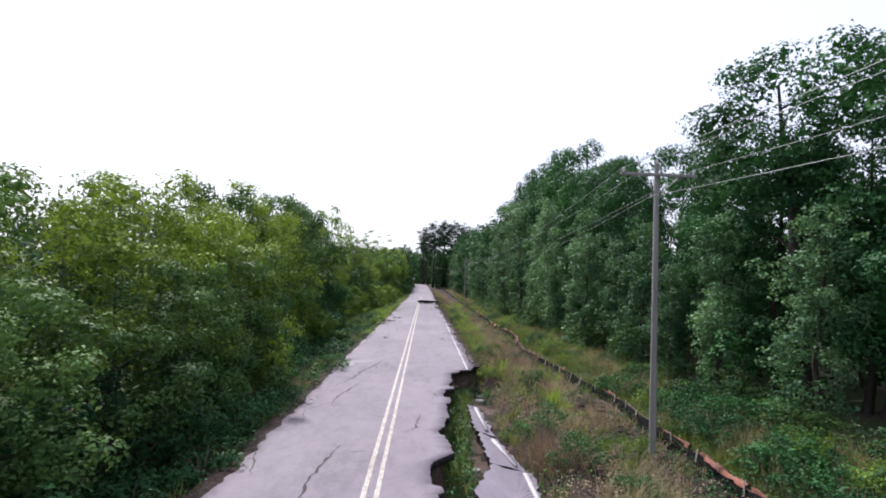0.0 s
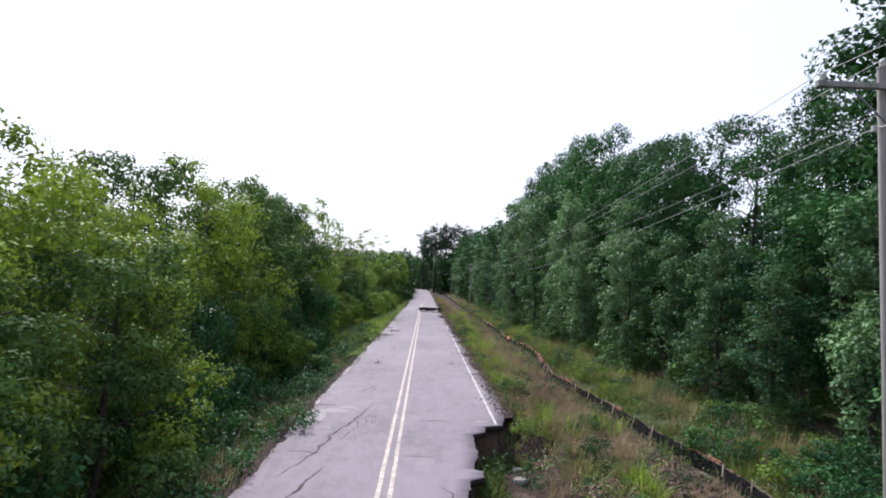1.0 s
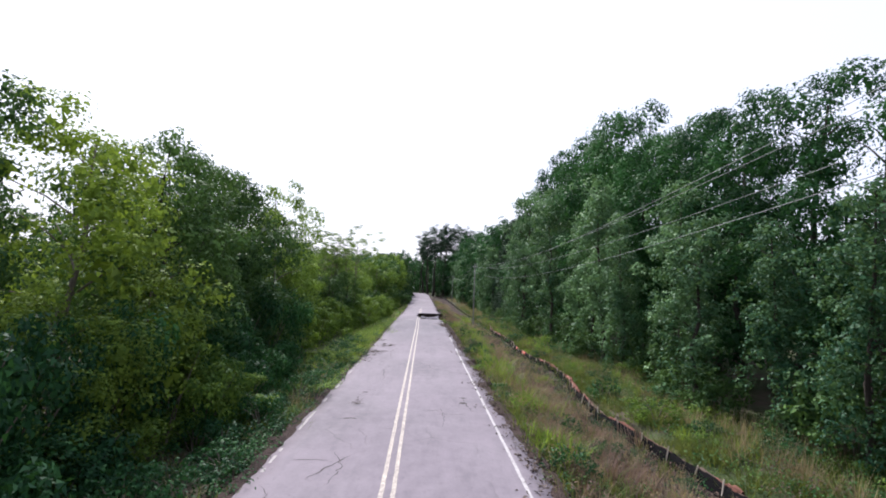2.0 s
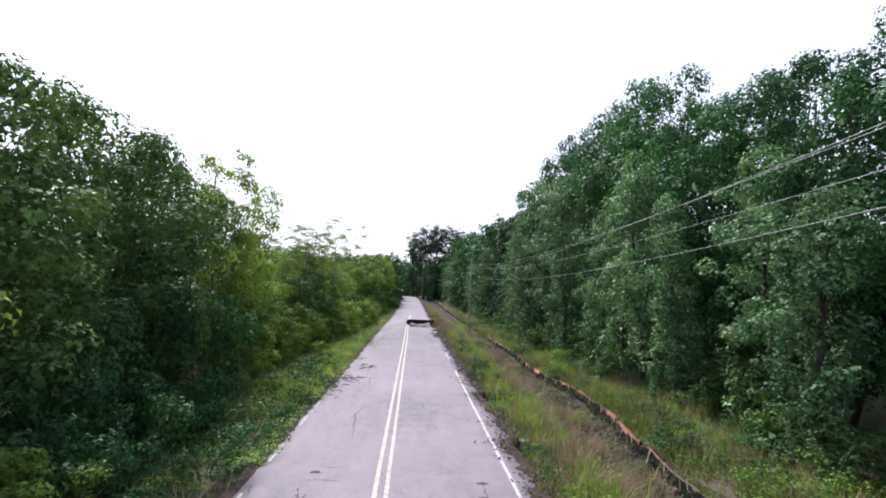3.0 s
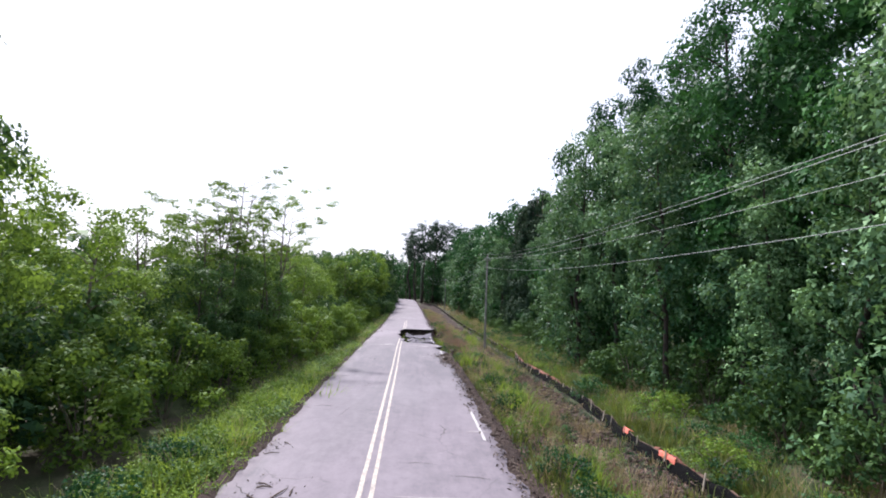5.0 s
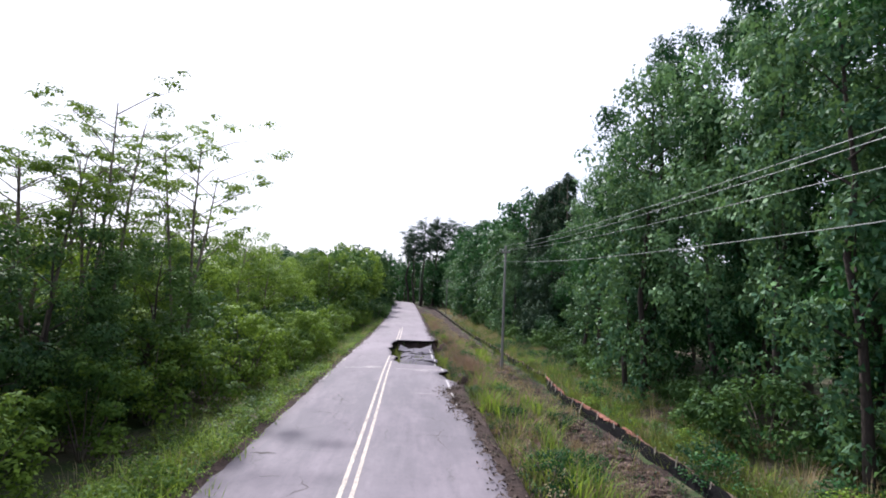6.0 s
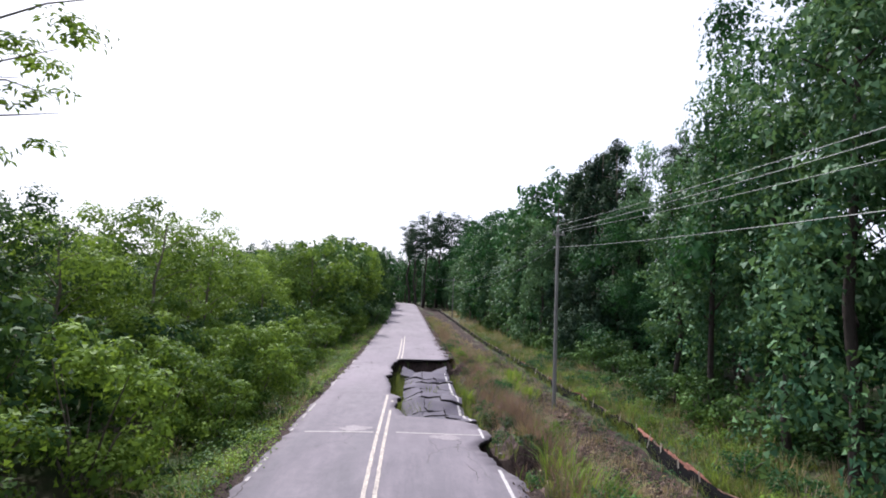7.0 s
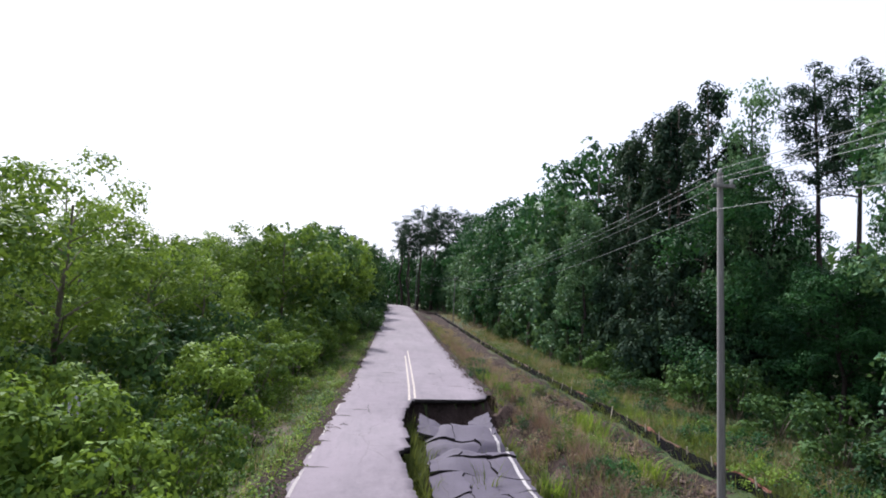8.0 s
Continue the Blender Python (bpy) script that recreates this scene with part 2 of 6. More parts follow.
# darker leaf copy: shade put into the colour of deep foliage
M_LEAF_SHADE = leaf_material("broad_leaf_shaded", (0.018, 0.05, 0.023), (0.105, 0.19, 0.048), 0.16, 0.6, 0.08, 1.6)
M_LEAF_SHRUB = leaf_material("shrub_leaf", (0.026, 0.07, 0.019), (0.22, 0.33, 0.05), 0.24, 0.6, 0.08, 1.7)
M_LUSH = leaf_material("lush_grass", (0.06, 0.12, 0.02), (0.24, 0.33, 0.055), 0.35, 0.6, 0.1)
M_NEEDLE = leaf_material("pine_needle", (0.012, 0.03, 0.02), (0.046, 0.082, 0.044), 0.12, 0.65, 0.05)
M_GRASS = leaf_material("green_grass", (0.036, 0.062, 0.018), (0.16, 0.19, 0.055), 0.3, 0.65, 0.07)
M_DRY = leaf_material("dry_grass", (0.11, 0.092, 0.06), (0.36, 0.295, 0.19), 0.28, 0.7, 0.1)
M_RUST = leaf_material("red_brown_weed", (0.08, 0.056, 0.05), (0.24, 0.165, 0.14), 0.28, 0.7, 0.1)


# ---- mesh helpers ----
def mesh_from(name, verts, faces, material, smooth=False, normals=None):
    """verts: n x 3 array; faces: m x 3 or m x 4 array of indices."""
    me = bpy.data.meshes.new(name)
    v = np.asarray(verts, dtype=np.float32).reshape(-1, 3)
    f = np.asarray(faces, dtype=np.int32)
    k = f.shape[1]
    me.vertices.add(len(v))
    me.vertices.foreach_set("co", v.ravel())
    me.loops.add(f.size)
    me.loops.foreach_set("vertex_index", f.ravel())
    me.polygons.add(len(f))
    me.polygons.foreach_set("loop_start", np.arange(0, f.size, k, dtype=np.int32))
    me.polygons.foreach_set("loop_total", np.full(len(f), k, dtype=np.int32))
    if smooth:
        me.polygons.foreach_set("use_smooth", np.ones(len(f), dtype=bool))
    me.update(calc_edges=True)
    if normals is not None:
        me.normals_split_custom_set_from_vertices(np.asarray(normals, dtype=np.float32).tolist())
    me.materials.append(material)
    return me


def child(name, me, parent, label=""):
    ob = new(name, me)
    ob.parent = parent
    if label:
        tagged(ob, label)
    return ob


def part(name, bm, material, parent, label=""):
    me = bpy.data.meshes.new(name)
    bm.to_mesh(me)
    bm.free()
    me.materials.append(material)
    return child(name, me, parent, label)


def box(bm, x0, y0, z0, x1, y1, z1, bevel=0.0):
    vs = [bm.verts.new((x, y, z)) for z in (z0, z1) for y in (y0, y1) for x in (x0, x1)]
    fs = [bm.faces.new([vs[i] for i in q]) for q in ((0, 2, 3, 1), (4, 5, 7, 6), (0, 1, 5, 4), (2, 6, 7, 3), (0, 4, 6, 2), (1, 3, 7, 5))]
    if bevel:
        edges = {e for f in fs for e in f.edges}
        bmesh.ops.bevel(bm, geom=list(edges), offset=bevel, segments=1, affect="EDGES")
    return bm


def tube(points, radii, sides=7):
    """Verts and quads of a tapering tube along points."""
    pts = [Vector(p) for p in points]
    verts, faces = [], []
    for i, p in enumerate(pts):
        d = (pts[min(i + 1, len(pts) - 1)] - pts[max(i - 1, 0)]).normalized()
        ref = Vector((1, 0, 0)) if abs(d.x) < 0.8 else Vector((0, 1, 0))
        u = d.cross(ref).normalized()
        w = d.cross(u)
        for s in range(sides):
            a = 2 * math.pi * s / sides
            verts.append(p + (u * math.cos(a) + w * math.sin(a)) * radii[i])
    for i in range(len(pts) - 1):
        for s in range(sides):
            n = (s + 1) % sides
            faces.append((i * sides + s, i * sides + n, (i + 1) * sides + n, (i + 1) * sides + s))
    return verts, faces


def tubes(items, sides=6):
    V, F = [], []
    for points, radii in items:
        v, f = tube(points, radii, sides)
        F += [tuple(i + len(V) for i in q) for q in f]
        V += v
    return np.array([tuple(v) for v in V]), np.array(F)


def unit(a):
    return a / np.maximum(np.linalg.norm(a, axis=1, keepdims=True), 1e-6)


def leaves(pos, normal, length, width, rng, droop=0.35):
    """Folded four-cornered leaves at pos, facing roughly along normal."""
    n = len(pos)
    normal = unit(normal)
    d = unit(np.cross(normal, rng.normal(size=(n, 3))))
    d[:, 2] -= droop
    d = unit(d)
    s = unit(np.cross(d, normal))
    L = (length * rng.uniform(0.65, 1.3, n))[:, None]
    W = (width * rng.uniform(0.65, 1.3, n))[:, None]
    fold = normal * (0.12 * L)
    v = np.empty((n, 4, 3))
    v[:, 0] = pos - d * L * 0.5
    v[:, 1] = pos + s * W * 0.5 + fold
    v[:, 2] = pos + d * L * 0.5
    v[:, 3] = pos - s * W * 0.5 + fold
    f = np.arange(4 * n).reshape(n, 4)
    return v.reshape(-1, 3), f


def blob_leaves(blobs, count, length, width, rng, up=0.15, hollow=0.78, droop=0.35, top=0.6, single=False, rough=0.3, soft=0.45, core=0):
    """Leaves over clumps (x, y, z, radius, flatness), most of them on each clump's upper skin and facing outwards.
    Gives corners, faces and the rounded shading direction at each corner."""
    b = np.array(blobs)
    w = b[:, 3] ** 2
    pick = rng.choice(len(b), count, p=w / w.sum())
    d = unit(rng.normal(size=(count, 3)) + np.array((0, 0, top)))
    r = b[pick, 3] * (hollow + (1.06 - hollow) * rng.random(count) ** 0.6)
    r *= 1 + 0.25 * np.sin(d[:, 0] * 6 + pick) * np.cos(d[:, 1] * 7 + pick * 2.0)
    pos = b[pick, :3] + d * r[:, None] * np.stack([np.ones(count), np.ones(count), b[pick, 4]], 1)
    nrm = unit(d + rng.normal(size=(count, 3)) * rough + np.array((0, 0, up)))
    v, f = leaves(pos, nrm, length, width, rng, droop)
    k = 4
    if single:
        v = v.reshape(-1, 4, 3)[:, (0, 1, 3)].copy()
        v[:, 0] = pos + (v[:, 0] - pos) * 1.3
        v, f = v.reshape(-1, 3), np.arange(3 * count).reshape(-1, 3)
        k = 3
    if core:
        # larger inner pieces, added to block light as each clump's dense foliage would
        keep = np.repeat(np.arange(len(b)), core)
        m = len(keep)
        e = unit(rng.normal(size=(m, 3)))
        R = b[keep, 3]
        c = b[keep, :3] + e * (0.3 * R)[:, None]
        vi, _ = leaves(c, e, 1.0, 1.0, rng, 0.1)
        vi = vi.reshape(-1, 4, 3)
        vi = (c[:, None] + (vi - c[:, None]) * (0.52 * R)[:, None, None])[:, :k]
        v = np.concatenate([v, vi.reshape(-1, 3)])
        f = np.arange(len(v)).reshape(-1, k)
        d, nrm = np.concatenate([d, e]), np.concatenate([nrm, e])
    # each leaf's shade leans towards its clump's own roundness
    n = unit(d * (1 - soft) + nrm * soft)
    p = v.reshape(-1, k, 3)
    face = np.cross(p[:, 1] - p[:, 0], p[:, 2] - p[:, 0])
    back = np.einsum("ij,ij->i", face, n) < 0
    f[back] = f[back][:, ::-1]
    return v, f, np.repeat(n, k, axis=0)


def to_height(v, height):
    """Scale leaf corners so that all but a few stay under height."""
    v[:, 2] *= height / np.percentile(v[:, 2], 99.7)
    return v


# ---- the ground ----
def bend(y):
    """The road's line drifts to the left far ahead."""
    return -0.00014 * max(0.0, y - 108.0) ** 2 - 0.006 * max(0.0, y - 222.0) ** 2


def rise(y):
    """The ground climbs gently towards the bend."""
    f = min(1.0, max(0.0, (y - 128.0) / 112.0))
    return 2.2 * f * f * (3 - 2 * f)


# right-hand break line of the carriageway: y, x
BREAK = ((-40, 0.6), (8, 0.55), (10.5, 0.35), (12.7, 0.25), (13.4, 0.72), (15.2, 0.55), (16.7, 0.82), (20.8, 0.75), (21.0, 1.1),
         (22.9, 1.2), (24.4, 1.2), (24.7, 1.62), (25.35, 1.62), (25.5, 2.2), (27.5, 2.6), (40.8, 2.62), (42.6, 2.3),
         (43.0, 2.62), (46.5, 2.65), (50.2, 2.28), (50.6, 2.6), (60, 2.5), (85.4, 2.45), (86.6, 1.85), (88.4, 1.8), (89.5, 2.3), (91.0, 2.1),
         (91.5, 1.7), (91.95, -0.6), (93.0, -0.72), (95.4, -0.8), (95.9, -1.08), (100.5, -1.3), (103.8, -1.42), (107.0, -1.3), (108.7, -1.15), (109.1, -0.9), (109.5, 1.9), (110.3, 2.5), (420, 2.45))
BY, BX = np.array(BREAK).T


STEPS = list(np.cumsum(np.random.default_rng(19).uniform(0.2, 1.25, 700)) - 40.0)


def bisect_right(a, v):
    return int(np.searchsorted(a, v))


def right_break(y):
    k = bisect_right(STEPS, y)
    rough = 1.0 if 5 < y < 26 or 85 < y < 111 else 0.45
    jag = 0.3 * noise.noise((k * 7.77, 3.1, 0)) + 0.03 * noise.noise((y * 6.1, 9.3, 0)) + 0.1 * noise.noise((k * 3.3, 13.3, 0)) * math.sin(y * 2.0)
    return float(np.interp(y, BY, BX)) + jag * rough * 1.25


def left_break(y):
    return -4.02 + 0.16 * noise.noise((y * 0.5, 20.0, 0)) + 0.1 * noise.noise((y * 2.1, 27.0, 0))


def ground_z(x, y):
    u = x - bend(y)
    n1 = noise.noise((x * 0.35, y * 0.35, 0.0))
    n2 = noise.noise((x * 1.3, y * 1.3, 4.0))
    if u < -4.1:
        z = float(np.interp(u, (-60, -20, -8.5, -6.5, -4.6, -4.1), (0.4, -0.3, -0.75, -0.7, -0.16, -0.1))) + 0.12 * n1 * min(1, (-4.1 - u) / 2) + 0.04 * n2
    elif u < 2.7:
        z = -0.16
    else:
        z = float(np.interp(u, (2.7, 3.4, 5.4, 6.8, 8.6, 9.6, 13, 16, 30, 70), (-0.14, -0.3, -1.05, -1.34, -1.3, -1.2, -1.05, -0.8, -0.4, 0.6)))
        z += (0.16 * n1 + 0.07 * n2) * min(1, (u - 2.7) / 1.0)
    # where the road has been washed out from beneath its broken edge
    if -40 < y < 112:
        b = float(np.interp(y, BY, BX))
        if b < 2.1 and b - 0.35 < u < 4.2:
            deep = 0.95 if y < 40 else 1.15
            fall = min(1.0, (u - b + 0.35) / 0.3) * min(1.0, (4.2 - u) / 1.2)
            z = min(z, -0.16 - deep * fall + 0.12 * n2)
        elif b < 2.5 and b - 0.12 < u < 3.2:
            z = min(z, -0.16 - 0.55 * min(1.0, (u - b + 0.12) / 0.25) * min(1.0, (3.2 - u) / 0.4) + 0.05 * n2)
    return z + rise(y)


def build_ground():
    xs = np.concatenate([np.array((-1500, -700, -320, -160, -90, -55)), np.arange(-38, -9, 2.0), np.arange(-9, -4.4, 0.45), np.arange(-4.4, -1.8, 0.65), np.arange(-1.8, 4.4, 0.16),
                         np.arange(4.4, 12, 0.4), np.arange(12, 40, 2.0), np.array((45, 60, 90, 160, 320, 700, 1500))])
    ys = np.concatenate([np.array((-600, -200, -80, -40, -20, -10, -4, 0, 3)), np.arange(5, 27, 0.2), np.arange(27, 85, 0.6), np.arange(85, 112, 0.2), np.arange(112, 200, 2.0),
                         np.arange(200, 420, 10.0), np.array((440, 520, 700, 1100, 2200))])
    nx, ny = len(xs), len(ys)
    V = np.empty((ny, nx, 3))
    for j, y in enumerate(ys):
        s = bend(y)
        for i, x in enumerate(xs):
            xx = x + (s if abs(x) < 40 else 0)
            V[j, i] = (xx, y, ground_z(xx, y))
    idx = np.arange(nx * ny).reshape(ny, nx)
    F = np.stack([idx[:-1, :-1], idx[:-1, 1:], idx[1:, 1:], idx[1:, :-1]], -1).reshape(-1, 4)
    me = mesh_from("ground", V, F, M_GROUND, True)
    me.materials.append(M_EARTH)
    me.materials.append(M_MULCH)
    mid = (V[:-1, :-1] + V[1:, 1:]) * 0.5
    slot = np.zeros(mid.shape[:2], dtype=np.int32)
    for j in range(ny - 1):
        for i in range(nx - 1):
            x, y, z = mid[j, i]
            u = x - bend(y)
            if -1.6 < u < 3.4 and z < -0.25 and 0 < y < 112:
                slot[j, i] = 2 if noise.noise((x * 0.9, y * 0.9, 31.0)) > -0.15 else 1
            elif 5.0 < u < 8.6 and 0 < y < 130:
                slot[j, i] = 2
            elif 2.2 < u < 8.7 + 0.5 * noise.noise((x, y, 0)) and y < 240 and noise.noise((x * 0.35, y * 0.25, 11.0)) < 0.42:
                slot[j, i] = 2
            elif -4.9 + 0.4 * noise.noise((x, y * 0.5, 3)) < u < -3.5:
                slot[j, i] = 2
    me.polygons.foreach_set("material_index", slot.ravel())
    ob = new("ground", me)
    return tagged(ob, "weedy brown soil with leaf litter and green patches beside the road", "ground", kind="structure")


build_ground()


# ---- the road ----
ROAD_Y = np.concatenate([np.arange(-30, 5, 1.0), np.arange(5, 28, 0.1), np.arange(28, 85, 0.3), np.arange(85, 111, 0.1), np.arange(111, 150, 0.6), np.arange(150, 330, 3.0)])


def road_top(u, y):
    """Crown of the carriageway, with the broken rim sagging a little."""
    return rise(y) + 0.03 - 0.012 * abs(u + 1.04) + 0.012 * noise.noise((u * 0.7, y * 0.5, 2.0)) + 0.004 * noise.noise((u * 3.0, y * 3.0, 6.0))


def build_road():
    cols = 13
    V, F = [], []
    for y in ROAD_Y:
        l, r = left_break(y), right_break(y)
        s = bend(y)
        for k in range(cols):
            u = l + (r - l) * k / (cols - 1)
            V.append((u + s, y, road_top(u, y)))
        for k in range(cols):
            u = l + (r - l) * k / (cols - 1)
            V.append((u + s, y, rise(y) - 0.15 + 0.02 * noise.noise((u, y * 2, 8))))
    w = 2 * cols
    for j in range(len(ROAD_Y) - 1):
        a, b = j * w, (j + 1) * w
        for k in range(cols - 1):
            F.append((a + k, a + k + 1, b + k + 1, b + k))
            F.append((a + cols + k, b + cols + k, b + cols + k + 1, a + cols + k + 1))
        F.append((a + cols - 1, a + w - 1, b + w - 1, b + cols - 1))
        F.append((a, b, b + cols, a + cols))
    me = mesh_from("road", V, F, M_ASPHALT)
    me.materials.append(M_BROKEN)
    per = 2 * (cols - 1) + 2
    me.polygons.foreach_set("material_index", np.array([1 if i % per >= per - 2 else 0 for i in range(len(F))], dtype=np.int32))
    ob = new("road", me)
    tagged(ob, "two-lane weathered grey asphalt road with broken washed-out edge", "road", kind="structure")
    return ob


road = build_road()


def paint_drift(y):
    """The painted pair wanders a little off the carriageway's line."""
    return float(np.interp(y, (10, 30, 52, 77, 88, 106, 112), (0.02, 0.0, -0.03, -0.06, -0.13, -0.06, 0.02)))


def stripe(name, u0, u1, y0, y1, material, parent, keep=None, lift=0.006, drift=None):
    """A painted line lying on the carriageway between u0 and u1."""
    V, F = [], []
    ys = np.arange(y0, y1, 0.3)
    last = -1
    for j, y in enumerate(ys):
        s = bend(y)
        jag = 0.012 * noise.noise((y * 4, u0, 0)) + (drift(y) if drift else 0.0)
        for u in (u0 + jag, u1 + jag):
            V.append((u + s, y, road_top(u, y) + lift))
        edge = right_break(y)
        if j and u1 < edge - 0.03 and u1 < right_break(ys[j - 1]) - 0.03 and (keep is None or keep(y)):
            F.append((2 * j - 2, 2 * j - 1, 2 * j + 1, 2 * j))
    return child(name, mesh_from(name, V, F, material), parent)


stripe("centre_line", -1.185, -1.085, -20, 98, M_YELLOW, road, drift=paint_drift)
stripe("centre_line", -1.185, -1.085, 108.5, 126, M_YELLOW, road, drift=paint_drift)
stripe("centre_line", -0.935, -0.84, -20, 130, M_YELLOW, road, drift=paint_drift)
stripe("edge_line", 1.96, 2.045, -20, 92, M_WHITE, road, lambda y: y < 57 or 62 < y < 66 or y > 80)
stripe("edge_line", -3.96, -3.88, 22, 112, M_FADED, road, lambda y: left_break(y) < -4.02 and (26 < y < 50 or y > 84) and noise.noise((y * 0.6, 4.0, 0)) > -0.1)


def cross_stripe(u0, u1, y, w, material, name="cross_line"):
    V, F = [], []
    for j, u in enumerate(np.arange(u0, u1, 0.15)):
        d = 0.02 * noise.noise((u * 3, y, 1))
        V += [(u, y + d, road_top(u, y) + 0.006), (u, y + w + d, road_top(u, y + w) + 0.006)]
        if j:
            F.append((2 * j - 2, 2 * j, 2 * j + 1, 2 * j - 1))
    return child(name, mesh_from(name, V, F, material), road)


cross_stripe(-3.5, -1.4, 89.4, 0.13, M_FADED)
cross_stripe(-0.7, 2.0, 89.5, 0.12, M_FADED)


def crack(points, width, seed):
    """A jagged open crack along points (x, y) of the carriageway."""
    g = np.random.default_rng(seed)
    pts = []
    for (xa, ya), (xb, yb) in zip(points[:-1], points[1:]):
        n = max(3, int(math.hypot(xb - xa, yb - ya) / 0.13))
        for k in range(n):
            pts.append((xa + (xb - xa) * k / n + g.normal() * 0.025, ya + (yb - ya) * k / n + g.normal() * 0.025))
    V, F = [], []
    for i, (x, y) in enumerate(pts):
        q = pts[min(i + 1, len(pts) - 1)]
        p = pts[max(i - 1, 0)]
        dx, dy = q[0] - p[0], q[1] - p[1]
        ln = max(1e-4, math.hypot(dx, dy))
        w = width * g.uniform(0.25, 1.0) * min(1.0, 0.25 + 2.5 * min(i, len(pts) - 1 - i) / len(pts))
        for s in (-0.5, 0.5):
            xx, yy = x - dy / ln * w * s, y + dx / ln * w * s
            V.append((xx, yy, road_top(xx, yy) + 0.004))
        if i:
            F.append((2 * i - 2, 2 * i - 1, 2 * i + 1, 2 * i))
    return child("crack", mesh_from("crack", V, F, M_CRACK), road)


# the long wandering cracks of the left lane, then many short ones along and across the road
CRACKS = (((-2.0, 28.2), (-2.2, 26.4), (-2.75, 24.0), (-2.9, 22.3), (-3.4, 20.6)), ((-2.5, 21.4), (-2.9, 19.4), (-3.0, 17.6)), ((-3.6, 22.6), (-2.6, 22.3)), ((-0.1, 17.0), (-0.25, 15.4), (-0.55, 14.8)),
          ((-2.0, 13.8), (-2.3, 11.4), (-2.2, 9.0)), ((-2.1, 31.5), (-2.9, 29.6)), ((1.25, 39.0), (1.3, 37.8), (1.5, 36.6)), ((-2.1, 42.4), (-2.35, 45.6), (-2.1, 47.0)), ((-2.3, 50.4), (-2.5, 53.4), (-2.1, 55.8)))
for k, c in enumerate(CRACKS):
    crack(c, 0.05 if k > 4 else 0.09, 700 + k)
for k, (x, y, half, w) in enumerate(((-2.65, 35.2, 0.32, 0.16), (-2.6, 39.5, 0.2, 0.2), (0.03, 36.65, 0.35, 0.09), (0.2, 25.75, 0.6, 0.08), (1.24, 38.0, 0.16, 0.34), (1.3, 39.0, 0.14, 0.3), (-2.9, 31.0, 0.5, 0.07),
                                     (-3.2, 66.0, 0.5, 0.1), (-3.4, 73.0, 0.4, 0.12), (-3.6, 105.7, 0.5, 0.2), (-3.0, 106.8, 0.4, 0.16), (-3.7, 99.9, 0.5, 0.18), (-3.8, 102.3, 0.4, 0.2), (-2.1, 116.9, 0.5, 0.25), (0.3, 117.0, 0.3, 0.3), (1.3, 113.0, 0.5, 0.16), (-3.5, 27.6, 0.4, 0.16))):
    crack(((x - half, y), (x, y + 0.05), (x + half, y - 0.03)), w, 720 + k)
g = np.random.default_rng(29)
for k in range(58):
    y = 9 + 112 * (k + g.random()) / 58
    if g.random() < 0.5:
        x, ln = g.choice((-3.4, -2.3, 0.2, 1.2)) + g.normal() * 0.25, g.uniform(0.8, 2.6)
        pts = [(x, y), (x + g.normal() * 0.15, y + ln * 0.5), (x + g.normal() * 0.2, y + ln)]
    else:
        x, ln = g.uniform(-3.7, 0.9), g.uniform(0.5, 1.3)
        pts = [(x, y), (x + ln * 0.5, y + g.normal() * 0.06), (x + ln, y + g.normal() * 0.1)]
    if all(px < right_break(py) - 0.1 for px, py in pts):
        crack(pts, g.uniform(0.025, 0.05), 740 + k)


def pale_patch(x, y, rx, ry, seed):
    """A worn pale blotch with a ragged outline."""
    V, F = [(x, y, road_top(x, y) + 0.005)], []
    n = 40
    for k in range(n):
        a = 2 * math.pi * k / n
        r = 1 + 0.6 * noise.noise((math.cos(a) * 1.2, math.sin(a) * 1.2, seed)) + 0.3 * noise.noise((math.cos(a) * 4, math.sin(a) * 4, seed))
        px, py = x + rx * r * math.cos(a), y + ry * r * math.sin(a)
        V.append((px, py, road_top(px, py) + 0.005))
        F.append((0, k + 1, (k + 1) % n + 1))
    return child("pale_patch", mesh_from("pale_patch", V, F, M_WORN), road)


pale_patch(-3.5, 25.9, 0.22, 0.9, 1.0)
pale_patch(-3.1, 26.8, 0.5, 0.25, 6.0)
pale_patch(0.7, 57.4, 1.0, 0.09, 7.0)
pale_patch(1.9, 62.9, 0.4, 0.1, 8.0)
pale_patch(0.8, 82.1, 0.5, 0.08, 11.0)
pale_patch(1.55, 25.9, 0.22, 0.12, 12.0)
pale_patch(-2.8, 27.3, 0.3, 0.16, 5.0)
pale_patch(-2.0, 89.9, 0.5, 0.35, 2.0)
pale_patch(0.8, 89.2, 0.5, 0.3, 3.0)


